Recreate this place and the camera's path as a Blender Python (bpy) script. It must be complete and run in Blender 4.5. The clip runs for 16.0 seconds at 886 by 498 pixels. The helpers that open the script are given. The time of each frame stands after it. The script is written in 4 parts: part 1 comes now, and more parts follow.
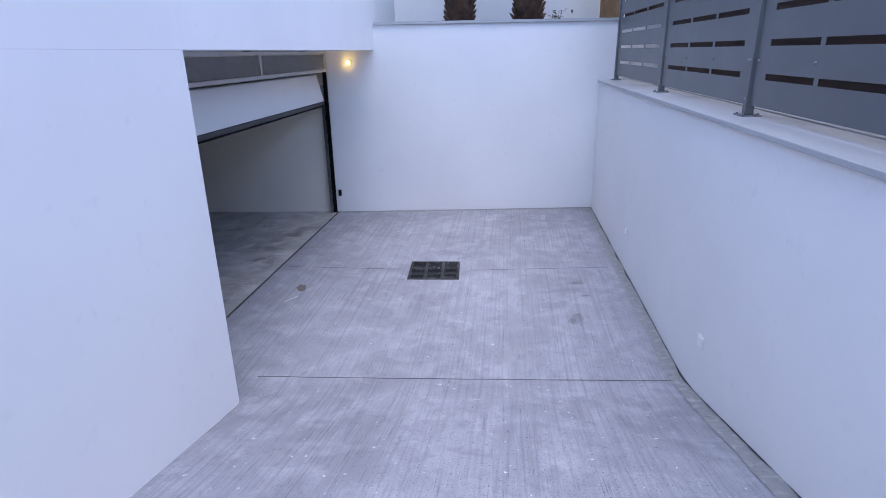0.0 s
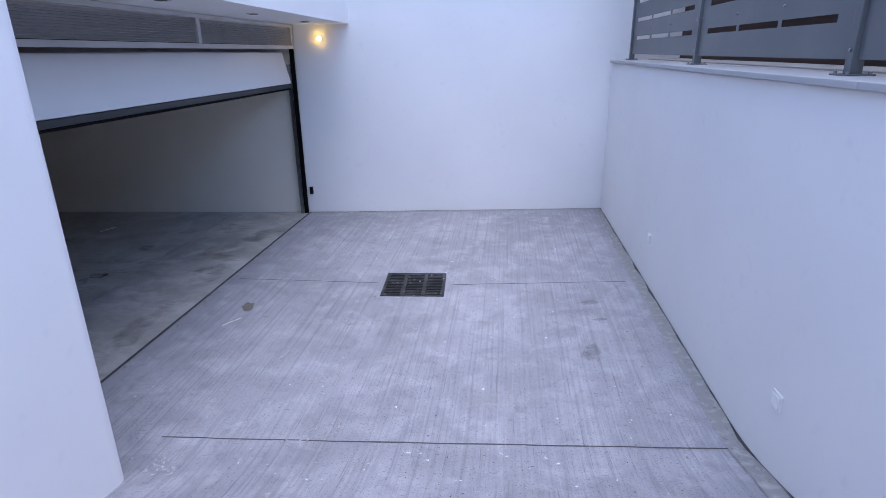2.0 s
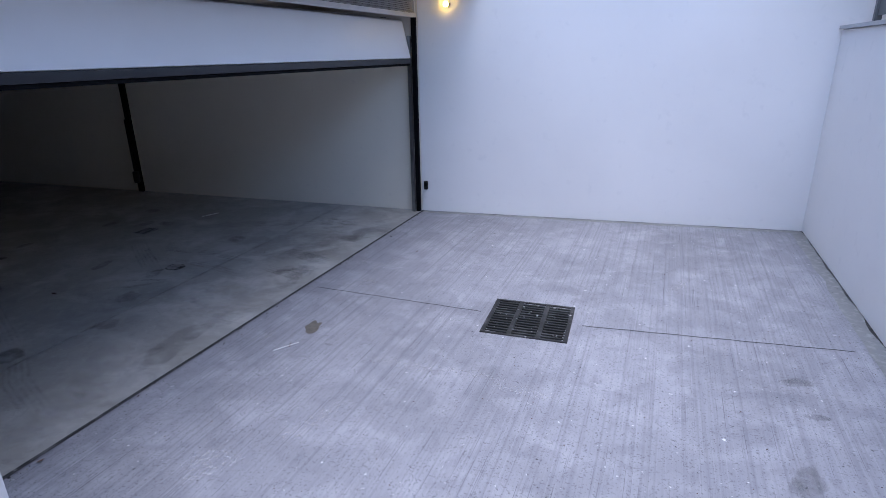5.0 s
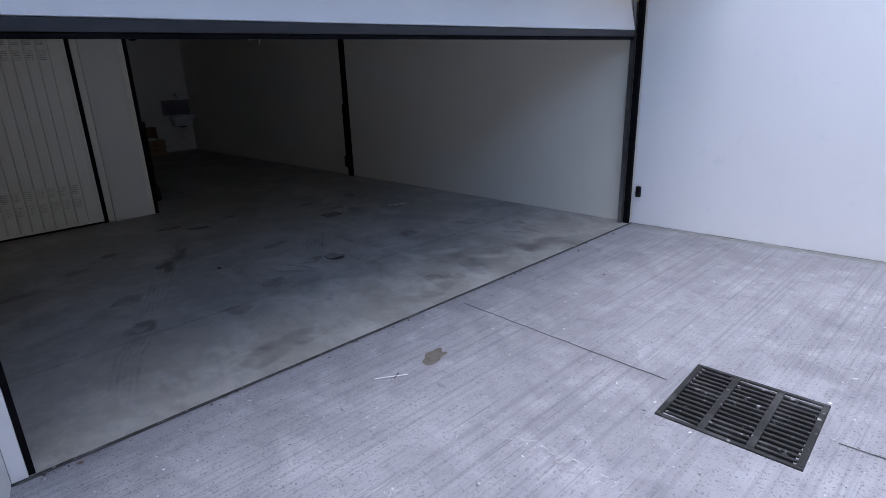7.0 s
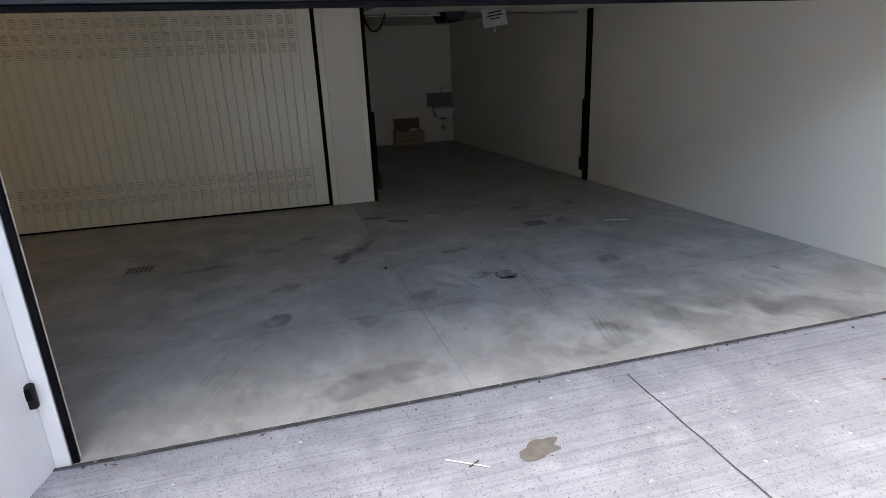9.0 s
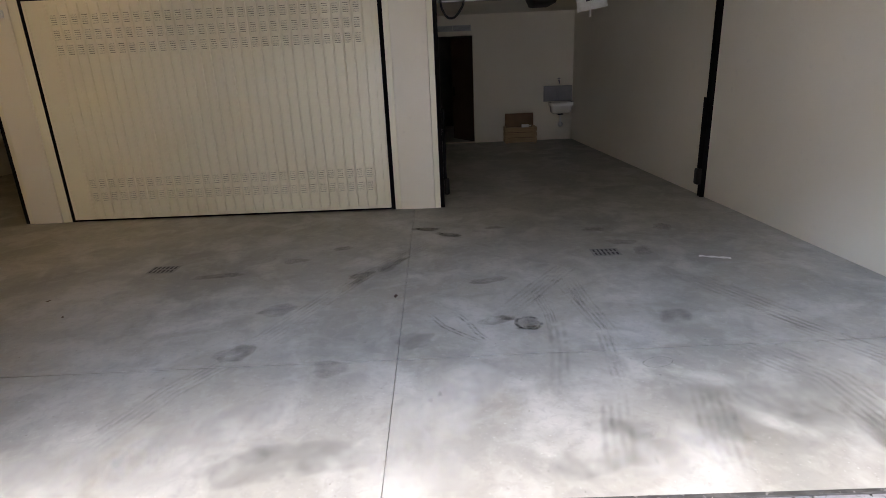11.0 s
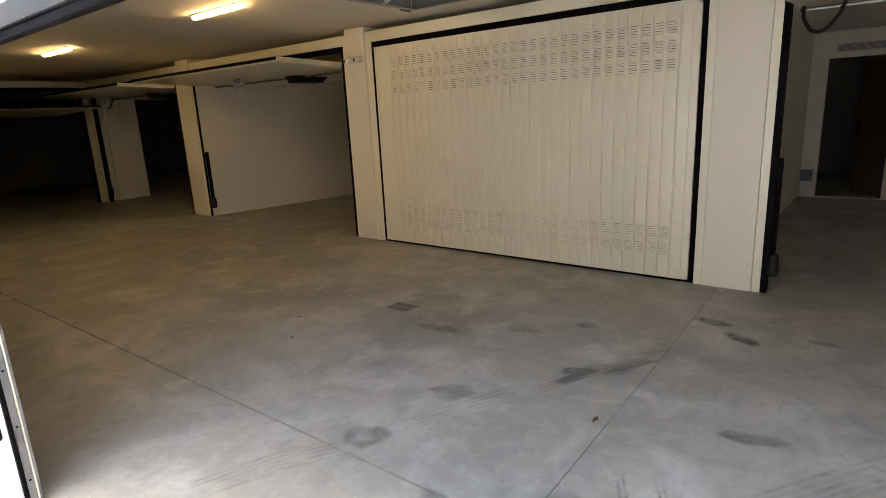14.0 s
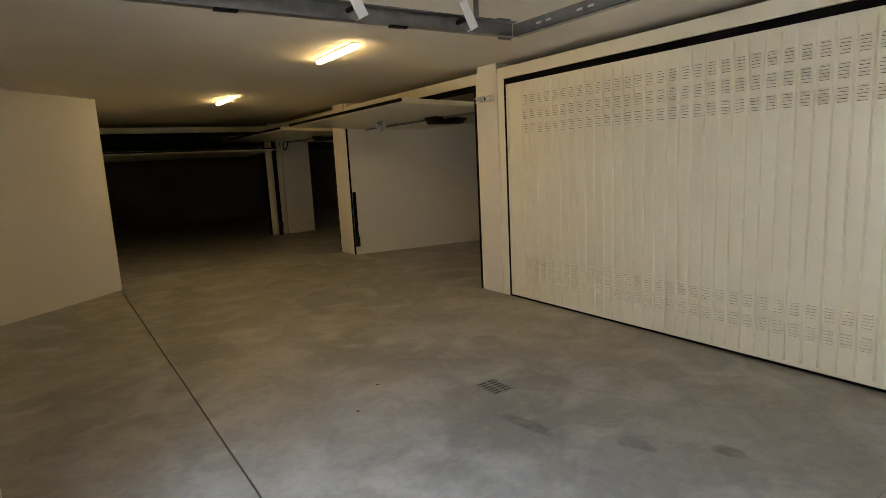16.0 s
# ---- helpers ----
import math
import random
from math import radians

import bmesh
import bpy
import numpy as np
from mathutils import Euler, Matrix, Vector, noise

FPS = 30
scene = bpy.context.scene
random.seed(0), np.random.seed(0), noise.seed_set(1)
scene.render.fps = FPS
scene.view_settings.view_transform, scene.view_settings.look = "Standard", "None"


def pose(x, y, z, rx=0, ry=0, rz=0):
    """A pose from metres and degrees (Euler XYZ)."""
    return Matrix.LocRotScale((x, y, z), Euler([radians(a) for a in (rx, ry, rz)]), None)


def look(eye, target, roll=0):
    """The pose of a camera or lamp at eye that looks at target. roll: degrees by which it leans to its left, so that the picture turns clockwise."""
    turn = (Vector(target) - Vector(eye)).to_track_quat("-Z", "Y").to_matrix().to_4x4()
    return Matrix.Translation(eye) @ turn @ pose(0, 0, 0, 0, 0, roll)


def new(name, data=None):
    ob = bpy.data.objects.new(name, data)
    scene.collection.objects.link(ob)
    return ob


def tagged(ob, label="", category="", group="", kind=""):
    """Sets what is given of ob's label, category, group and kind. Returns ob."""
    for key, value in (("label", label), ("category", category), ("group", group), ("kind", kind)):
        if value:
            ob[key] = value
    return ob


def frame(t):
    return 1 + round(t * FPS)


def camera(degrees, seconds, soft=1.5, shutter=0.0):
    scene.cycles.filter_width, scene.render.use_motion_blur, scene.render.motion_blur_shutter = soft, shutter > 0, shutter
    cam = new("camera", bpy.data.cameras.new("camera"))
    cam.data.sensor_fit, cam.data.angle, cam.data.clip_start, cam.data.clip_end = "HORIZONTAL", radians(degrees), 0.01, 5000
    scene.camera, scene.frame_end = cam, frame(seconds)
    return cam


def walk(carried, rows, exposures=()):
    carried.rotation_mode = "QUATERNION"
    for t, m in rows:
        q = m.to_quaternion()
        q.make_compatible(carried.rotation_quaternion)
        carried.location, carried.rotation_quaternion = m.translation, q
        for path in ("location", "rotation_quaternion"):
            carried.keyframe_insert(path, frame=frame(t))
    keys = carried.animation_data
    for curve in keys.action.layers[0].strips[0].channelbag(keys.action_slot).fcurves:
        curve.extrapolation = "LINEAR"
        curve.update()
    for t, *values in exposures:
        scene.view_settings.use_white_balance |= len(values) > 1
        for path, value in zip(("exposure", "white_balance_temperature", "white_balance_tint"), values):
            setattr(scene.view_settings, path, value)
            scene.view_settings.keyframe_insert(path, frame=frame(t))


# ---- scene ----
cam = camera(76.4, 16.0, 0.75)
PATH = [
    (0, (0.132, 0.32, 2.594), (-0.092, 2.194, 1.932), -1.1),
    (0.5, (0.124, 0.653, 2.496), (-0.097, 2.527, 1.832), -1.0),
    (1, (0.121, 0.966, 2.407), (-0.1, 2.84, 1.745), -1.0),
    (1.5, (0.123, 1.266, 2.333), (-0.095, 3.141, 1.673), -0.9),
    (2, (0.149, 1.568, 2.257), (-0.068, 3.443, 1.596), -0.8),
    (2.5, (0.144, 1.872, 2.168), (-0.073, 3.747, 1.506), -0.8),
    (3, (0.15, 2.158, 2.12), (-0.089, 4.031, 1.462), -0.9),
    (3.5, (0.135, 2.397, 2.086), (-0.209, 4.252, 1.425), -0.8),
    (3.7, (0.125, 2.481, 2.067), (-0.283, 4.324, 1.404), -0.8),
    (5.8, (0.046, 3.48, 1.83), (-0.944, 5.093, 1.183), -1.4),
    (6, (0.056, 3.619, 1.805), (-1.037, 5.164, 1.159), -1.6),
    (6.5, (0.02, 3.907, 1.73), (-1.244, 5.318, 1.086), -1.8),
    (7, (-0.056, 4.201, 1.665), (-1.43, 5.507, 1.028), -1.8),
    (7.5, (-0.119, 4.482, 1.623), (-1.661, 5.589, 0.993), -1.9),
    (8, (-0.239, 4.76, 1.572), (-1.886, 5.709, 0.948), -2.0),
    (8.5, (-0.323, 5.034, 1.568), (-2.067, 5.791, 0.946), -2.3),
    (9, (-0.414, 5.324, 1.547), (-2.256, 5.806, 0.934), -2.5),
    (9.2, (-0.497, 5.424, 1.541), (-2.356, 5.821, 0.921), -2.1),
    (11.3, (-1.229, 6.501, 1.534), (-3.126, 6.394, 0.912), -2.4),
    (11.5, (-1.318, 6.576, 1.537), (-3.211, 6.407, 0.914), -2.2),
    (12, (-1.477, 6.708, 1.52), (-3.341, 6.333, 0.899), -2.3),
    (12.5, (-1.695, 6.789, 1.537), (-3.512, 6.219, 0.925), -2.3),
    (13, (-1.881, 6.895, 1.567), (-3.625, 6.109, 0.983), -2.6),
    (13.5, (-2.075, 6.979, 1.549), (-3.693, 5.915, 1.05), -2.8),
    (14, (-2.307, 6.998, 1.548), (-3.821, 5.779, 1.074), -2.8),
    (14.5, (-2.534, 7.016, 1.569), (-3.989, 5.715, 1.132), -2.9),
    (15, (-2.792, 7.017, 1.586), (-4.135, 5.59, 1.186), -3.1),
    (15.5, (-3.001, 6.945, 1.583), (-4.192, 5.38, 1.22), -3.0),
    (16, (-3.223, 6.859, 1.569), (-4.313, 5.212, 1.252), -2.9),
]
EXPOSURE = [(0.0, 1.4, 5820, 18), (3.5, 1.46, 5750, 17), (6.0, 1.46, 5950, 15), (7.0, 1.62, 6150, 14), (8.0, 2.18, 6800, 12), (9.0, 2.72, 7250, 10), (11.5, 4.0, 8350, 14), (12.5, 4.28, 8700, 15), (14.0, 4.38, 8800, 11), (16.0, 4.4, 8600, 6)]
walk(cam, [(t, look(eye, target, roll)) for t, eye, target, roll in PATH], EXPOSURE)

# ---- world and sun: open shade under a bright sky ----
world = bpy.data.worlds.new("sky")
scene.world = world
world.use_nodes = True
wn, wl = world.node_tree.nodes, world.node_tree.links
sky = wn.new("ShaderNodeTexSky")
sky.sky_type, sky.sun_disc = "NISHITA", False
sky.sun_elevation, sky.sun_rotation = radians(78), radians(142)
wl.new(sky.outputs[0], wn["Background"].inputs[0])
wn["Background"].inputs[1].default_value = 0.15
sun_data = bpy.data.lights.new("sun", "SUN")
sun_data.energy, sun_data.angle, sun_data.color = 1.0, radians(60), (1.0, 0.96, 0.9)
sun = new("sun", sun_data)
sun.matrix_world = look((5.5, -7, 44), (0, 0, 0))


# ---- materials ----
def material(name, base, rough=0.6, metal=0.0, spots=(), bump=(), spec=0.5, stretch=(1, 1, 1)):
    """Principled material: spots are (scale, detail, low, high, colour, amount) layers of noise over the base; bump is (scale, strength, distance) layers."""
    m = bpy.data.materials.new(name)
    m.use_nodes = True
    nt = m.node_tree
    n, l = nt.nodes, nt.links
    p = n["Principled BSDF"]
    p.inputs["Roughness"].default_value, p.inputs["Metallic"].default_value = rough, metal
    p.inputs["Specular IOR Level"].default_value = spec
    geo = n.new("ShaderNodeNewGeometry")
    mapping = n.new("ShaderNodeMapping")
    mapping.inputs["Scale"].default_value = stretch
    l.new(geo.outputs["Position"], mapping.inputs[0])
    colour = n.new("ShaderNodeRGB")
    colour.outputs[0].default_value = (*base, 1)
    out = colour.outputs[0]
    for layer in spots:
        scale, detail, low, high, tone, amount = layer[:6]
        tex = n.new("ShaderNodeTexNoise")
        tex.inputs["Scale"].default_value, tex.inputs["Detail"].default_value = scale, detail
        tex.inputs["Distortion"].default_value = 0.7 if detail >= 8 else 0.0
        l.new((mapping if len(layer) < 7 else geo).outputs[0], tex.inputs["Vector"])
        ramp = n.new("ShaderNodeMapRange")
        ramp.inputs["From Min"].default_value, ramp.inputs["From Max"].default_value = low, high
        ramp.inputs["To Max"].default_value = amount
        l.new(tex.outputs["Fac"], ramp.inputs["Value"])
        mix = n.new("ShaderNodeMix")
        mix.data_type = "RGBA"
        l.new(ramp.outputs[0], mix.inputs["Factor"])
        l.new(out, mix.inputs["A"])
        mix.inputs["B"].default_value = (*tone, 1)
        out = mix.outputs["Result"]
    l.new(out, p.inputs["Base Color"])
    last = None
    for scale, strength, distance in bump:
        tex = n.new("ShaderNodeTexNoise")
        tex.inputs["Scale"].default_value, tex.inputs["Detail"].default_value = scale, 4
        l.new(mapping.outputs[0], tex.inputs["Vector"])
        b = n.new("ShaderNodeBump")
        b.inputs["Strength"].default_value, b.inputs["Distance"].default_value = strength, distance
        l.new(tex.outputs["Fac"], b.inputs["Height"])
        if last:
            l.new(last.outputs[0], b.inputs["Normal"])
        last = b
    if last:
        l.new(last.outputs[0], p.inputs["Normal"])
    return m


def glowing(name, colour, strength):
    m = bpy.data.materials.new(name)
    m.use_nodes = True
    p = m.node_tree.nodes["Principled BSDF"]
    p.inputs["Base Color"].default_value = (0.8, 0.8, 0.8, 1)
    p.inputs["Emission Color"].default_value = (*colour, 1)
    p.inputs["Emission Strength"].default_value = strength
    return m


PLASTER = material("white_plaster", (0.81, 0.80, 0.785), 0.85, spots=[(0.7, 4, 0.4, 0.75, (0.73, 0.72, 0.71), 0.6), (9, 5, 0.62, 0.8, (0.66, 0.66, 0.66), 0.4)],
                   bump=[(160, 0.15, 0.002), (6, 0.08, 0.01)])
PAINT = material("indoor_white_paint", (0.78, 0.735, 0.635), 0.8, spots=[(0.9, 4, 0.4, 0.75, (0.70, 0.655, 0.56), 0.6), (14, 5, 0.64, 0.8, (0.6, 0.57, 0.52), 0.35)],
                 bump=[(120, 0.12, 0.002)])
COURT = material("brushed_concrete", (0.30, 0.302, 0.33), 0.72,
                 spots=[(0.9, 8, 0.36, 0.70, (0.205, 0.206, 0.23), 0.9, 1), (3.4, 9, 0.46, 0.70, (0.40, 0.40, 0.43), 0.6, 1), (7, 9, 0.52, 0.70, (0.185, 0.186, 0.21), 0.5, 1), (1.0, 6, 0.47, 0.70, (0.14, 0.14, 0.16), 0.45),
                        (2.4, 5, 0.56, 0.74, (0.44, 0.44, 0.47), 0.3), (3.1, 3, 0.65, 0.71, (0.06, 0.06, 0.07), 0.6), (90, 3, 0.56, 0.70, (0.12, 0.12, 0.13), 0.75, 1),
                        (42, 2, 0.71, 0.76, (0.04, 0.04, 0.04), 0.9, 1), (26, 3, 0.70, 0.76, (0.70, 0.70, 0.70), 0.85, 1)],
                 bump=[(5, 0.3, 0.003)], stretch=(46, 0.4, 4))
GARAGE = material("power_floated_concrete", (0.37, 0.358, 0.33), 0.46,
                  spots=[(0.8, 8, 0.38, 0.66, (0.225, 0.225, 0.213), 0.85), (1.3, 8, 0.52, 0.70, (0.29, 0.262, 0.215), 0.5), (2.4, 9, 0.47, 0.66, (0.48, 0.475, 0.455), 0.75), (5, 9, 0.49, 0.68, (0.21, 0.21, 0.203), 0.42),
                         (11, 9, 0.52, 0.70, (0.49, 0.485, 0.46), 0.25), (24, 8, 0.5, 0.7, (0.22, 0.22, 0.21), 0.3), (34, 3, 0.68, 0.78, (0.10, 0.09, 0.08), 0.6), (70, 2, 0.66, 0.76, (0.57, 0.57, 0.54), 0.5)],
                  bump=[(30, 0.1, 0.002), (3, 0.05, 0.01)])
# low albedo puts the darkness of the far boxes into the wall colour
DIMMED_WALL = material("dimmed_far_wall", (0.17, 0.165, 0.155), 0.9, spots=[(1.2, 6, 0.4, 0.7, (0.11, 0.105, 0.1), 0.8), (8, 5, 0.55, 0.75, (0.24, 0.235, 0.22), 0.6)], bump=[(20, 0.3, 0.004)])
GROOVE = material("sawn_joint", (0.05, 0.05, 0.055), 0.95, spots=[(20, 3, 0.4, 0.7, (0.12, 0.12, 0.12), 0.6)])
STEEL = material("galvanised_steel", (0.30, 0.305, 0.315), 0.3, 0.9, spots=[(12, 5, 0.4, 0.7, (0.2, 0.205, 0.215), 0.8)], bump=[(40, 0.05, 0.002)])
CREAM = material("cream_lacquered_sheet", (0.80, 0.76, 0.61), 0.3, spots=[(2, 4, 0.4, 0.75, (0.72, 0.68, 0.54), 0.5), (40, 4, 0.6, 0.8, (0.6, 0.55, 0.43), 0.3)], bump=[(3, 0.05, 0.01)])
WHITE_METAL = material("white_lacquered_panel", (0.76, 0.76, 0.75), 0.42, spots=[(1.4, 5, 0.4, 0.8, (0.70, 0.70, 0.69), 0.6)], bump=[(300, 0.06, 0.001)])
GREY_METAL = material("grey_white_frame", (0.5, 0.5, 0.5), 0.45, spots=[(5, 4, 0.4, 0.7, (0.42, 0.42, 0.42), 0.6)])
# rubber parts, plus the shade of gaps and holes put in as colour
RUBBER_AND_SHADE = material("black_rubber_and_gap_shade", (0.004, 0.004, 0.005), 0.8, spots=[(8, 4, 0.5, 0.8, (0.012, 0.012, 0.013), 0.6)], spec=0.08)
ALU = material("dark_anodised_aluminium", (0.018, 0.02, 0.024), 0.45, spots=[(6, 4, 0.5, 0.8, (0.03, 0.032, 0.036), 0.6)])
FENCE = material("anthracite_lacquer", (0.10, 0.108, 0.115), 0.4, spots=[(3, 4, 0.4, 0.75, (0.13, 0.138, 0.145), 0.6)], bump=[(250, 0.06, 0.001)])
COPING = material("grey_stone_coping", (0.4, 0.405, 0.41), 0.55, spots=[(5, 6, 0.4, 0.7, (0.4, 0.41, 0.43), 0.7), (1.5, 5, 0.5, 0.7, (0.22, 0.23, 0.24), 0.6)], bump=[(60, 0.08, 0.002)])
IRON = material("cast_iron", (0.022, 0.022, 0.022), 0.6, 0.3, spots=[(7, 5, 0.5, 0.72, (0.10, 0.10, 0.10), 0.6), (22, 4, 0.64, 0.76, (0.5, 0.5, 0.5), 0.9)], bump=[(60, 0.2, 0.003)])
# near-black that stands for the shade in hollow places
VOID_SHADE = material("painted_void_shade", (0.008, 0.008, 0.01), 0.9)
SOIL = material("soil", (0.12, 0.09, 0.07), 0.95, spots=[(3, 6, 0.4, 0.7, (0.07, 0.06, 0.05), 0.8)], bump=[(20, 0.5, 0.03)])
BLACK_PLASTIC = material("black_plastic", (0.007, 0.007, 0.008), 0.5, spots=[(20, 3, 0.5, 0.8, (0.014, 0.014, 0.015), 0.6)], spec=0.25)
WHITE_PLASTIC = material("white_plastic", (0.75, 0.75, 0.73), 0.4, spots=[(9, 3, 0.5, 0.8, (0.66, 0.66, 0.64), 0.5)])
INK = material("dark_print", (0.03, 0.03, 0.05), 0.7)
PAPER = material("crumpled_paper", (0.84, 0.84, 0.83), 0.55, spots=[(30, 3, 0.5, 0.8, (0.6, 0.6, 0.58), 0.5)])
BATTEN_GLOW = glowing("warm_batten_diffuser", (1.0, 0.73, 0.39), 3.0)
BEACON_GLOW = glowing("amber_lamp_glass", (1.0, 0.62, 0.10), 8.0)


# ---- shape helpers ----
def block(bm, x0, x1, y0, y1, z0, z1, m=None):
    made = bmesh.ops.create_cube(bm, size=1)["verts"]
    t = Matrix.Translation(((x0 + x1) / 2, (y0 + y1) / 2, (z0 + z1) / 2)) @ Matrix.Diagonal((x1 - x0, y1 - y0, z1 - z0, 1))
    bmesh.ops.transform(bm, matrix=(m or Matrix()) @ t, verts=made)
    return made


def rounded_block(x0, x1, y0, y1, z0, z1, r=0.004, m=None):
    bm = bmesh.new()
    block(bm, x0, x1, y0, y1, z0, z1, m)
    bmesh.ops.bevel(bm, geom=bm.edges[:], offset=r, segments=2, affect="EDGES", profile=0.5)
    return bm


def rod(bm, a, b, r, segments=12):
    a, b = Vector(a), Vector(b)
    made = bmesh.ops.create_cone(bm, cap_ends=True, segments=segments, radius1=r, radius2=r, depth=(b - a).length)["verts"]
    turn = (b - a).to_track_quat("Z", "Y").to_matrix().to_4x4()
    bmesh.ops.transform(bm, matrix=Matrix.Translation((a + b) / 2) @ turn, verts=made)
    return made


def prism(points, z0, z1):
    """An upright prism over a plan outline."""
    bm = bmesh.new()
    low = [bm.verts.new((x, y, z0)) for x, y in points]
    face = bm.faces.new(low)
    up = bmesh.ops.extrude_face_region(bm, geom=[face])["geom"]
    bmesh.ops.translate(bm, vec=(0, 0, z1 - z0), verts=[v for v in up if isinstance(v, bmesh.types.BMVert)])
    bmesh.ops.recalc_face_normals(bm, faces=bm.faces[:])
    return bm


def strip(a, b, thick, z0, z1):
    """A wall whose visible face runs from a to b in plan; its body lies on the right of that way."""
    d = (Vector(b) - Vector(a)).normalized()
    n = Vector((d.y, -d.x)) * thick
    return prism([a, b, (b[0] + n.x, b[1] + n.y), (a[0] + n.x, a[1] + n.y)], z0, z1)


def mesh_of(name, bm, mat, smooth=False):
    me = bpy.data.meshes.new(name)
    bm.to_mesh(me)
    bm.free()
    me.materials.append(mat)
    if smooth:
        me.shade_smooth()
    return me


def part(name, bm, mat, parent, label="", smooth=False):
    ob = new(name, mesh_of(name, bm, mat, smooth))
    ob.parent = parent
    return tagged(ob, label)


def thing(name, label, category, group="", at=None):
    ob = new(name)
    ob.empty_display_size = 0.1
    if at is not None:
        ob.matrix_world = at
    return tagged(ob, label, category, group)


def structure(name, bm, mat, label, category, smooth=False):
    return tagged(new(name, mesh_of(name, bm, mat, smooth)), label, category, kind="structure")


# ---- plan ----
FACADE = -2.786          # outer plane of the garage opening
DOORS = -7.27            # plane of the box doors
BACK = -12.58            # back wall of the boxes
CEIL = 2.56
SOFFIT = 2.635
EAST = 1.577             # face of the retaining wall with the fence, at its far end


def ramp_height(y, x=0.0):
    """The court lies level and climbs as a ramp towards the street; the foot of the ramp runs slightly askew."""
    s = 4.3 + (0.13 if x > 0 else 0.17) * min(max(x, -2.0), 1.6) - y
    if s < -0.3:
        return 0.0
    if s < 0.3:
        return 0.26 * (s + 0.3) ** 2 / 1.2
    return min(0.26 * s, 2.0)


SWING = Matrix.Translation((EAST, 10.0, -0.02)) @ Matrix.Rotation(0.0062, 4, "Z") @ Matrix.Translation((-EAST, -10.0, 0))   # the east side stands slightly askew
EAST_NEAR = EAST + 0.0062 * 16.0


# court and ramp
bm = bmesh.new()
HOLE = (-1.05, -0.475, 6.585, 7.125)
ys = sorted([-9 + 0.25 * i for i in range(77)] + [3.63 + 0.05 * i for i in range(26)] + [10.2, HOLE[2], HOLE[3]])
rows = []
for y in ys:
    left = FACADE if y > 4.0 else -2.3 if y > 3.6 else -2.05
    xs = [left, -1.4, HOLE[0], HOLE[1], 0.1, 0.6, 1.1, 1.72]
    rows.append([bm.verts.new((x, y, ramp_height(y, x) - 0.004)) for x in xs])
for (ya, a), (yb, b) in zip(zip(ys, rows), list(zip(ys, rows))[1:]):
    for k in range(7):
        if not (k == 2 and ya >= HOLE[2] and yb <= HOLE[3]):
            bm.faces.new((a[k], a[k + 1], b[k + 1], b[k]))
court = structure("court_floor", bm, COURT, "brushed pale grey concrete of a sunken court and ramp", "concrete floor", smooth=True)
for k, (a, b) in enumerate((((-1.965, 4.30), (1.54, 4.49)), ((-2.66, 6.866), (-1.153, 6.872)), ((-0.371, 6.885), (1.395, 7.11)))):
    bm = bmesh.new()
    n = 16
    va = []
    for i in range(n + 1):
        p = Vector(a).lerp(Vector(b), i / n)
        j = 0.003 * math.sin(i * 2.1 + k)
        va.append((bm.verts.new((p.x, p.y - 0.005 + j, ramp_height(p.y, p.x) - 0.002)), bm.verts.new((p.x, p.y + 0.005 + j, ramp_height(p.y, p.x) - 0.002))))
    for (p, q), (r, s) in zip(va, va[1:]):
        bm.faces.new((p, r, s, q))
    part("saw_cut", bm, GROOVE, court, "thin dark saw cut")

# garden and street level round the pit
bm = bmesh.new()
for x0, x1, y0, y1 in ((1.7, 900, -900, 900), (-900, 1.7, 10.2, 900), (-900, 1.7, -900, -9)):
    bm.faces.new([bm.verts.new((x, y, 1.99)) for x, y in ((x0, y0), (x1, y0), (x1, y1), (x0, y1))])
structure("ground", bm, SOIL, "bare garden soil above the sunken court", "ground")

# garage floor: power-floated fields between sawn joints
floor_base = structure("floor", rounded_block(-16, FACADE + 0.0, -12.5, 9.6, -0.2, -0.02, 0.002), GROOVE, "grey power-floated garage floor with sawn joints", "concrete floor")
EDGE = FACADE - 0.001     # inner edge of the rough threshold strip
G, GY = 0.0052, 0.0017     # half the widths of the sawn joints


def joint_x(y):
    return -3.855 - 0.0195 * (y - 6.0)


def joint_y(x):
    return 6.060 + 0.0222 * (x + 3.3)


def slab(x_left, x_right, y_low, y_high):
    """A field of the floor; a side given as None follows a sawn joint."""
    cx, cy = -3.8563, 6.0477
    sx, sy = (1 if x_left is None else -1), (1 if y_low is None else -1)
    far_x, far_y = (x_right if x_left is None else x_left), (y_high if y_low is None else y_low)
    pts = [(cx + sx * G, cy + sy * GY), (far_x, joint_y(far_x) + sy * GY), (far_x, far_y), (joint_x(far_y) + sx * G, far_y)]
    return prism(pts, -0.019, 0.0)


for field in ((None, EDGE, None, 9.6), (None, EDGE, -12.5, None), (-16, None, None, 9.6), (-16, None, -12.5, None)):
    part("floor_slab", slab(*field), GARAGE, floor_base)
bm = bmesh.new()
block(bm, EDGE, -1.95, -12.5, 4.0, -0.019, 0.0)
part("floor_slab", bm, GARAGE, floor_base)

# ---- court walls ----
bm = rounded_block(EAST, 1.86, -9, 10.25, -0.3, 2.104, 0.008)
structure("wall_court_east", bm, PLASTER, "white rendered retaining wall below the fence", "wall").matrix_world = SWING
structure("wall_court_north", strip((7.0, 10.66), (FACADE, 9.515), 0.3, -0.3, 3.0), PLASTER, "tall white rendered wall closing the court", "wall")
bm = strip((7.0, 10.63), (-2.0, 9.573), 0.36, 3.003, 3.045)
structure("coping_north", bm, COPING, "thin grey coping on the end wall", "coping")

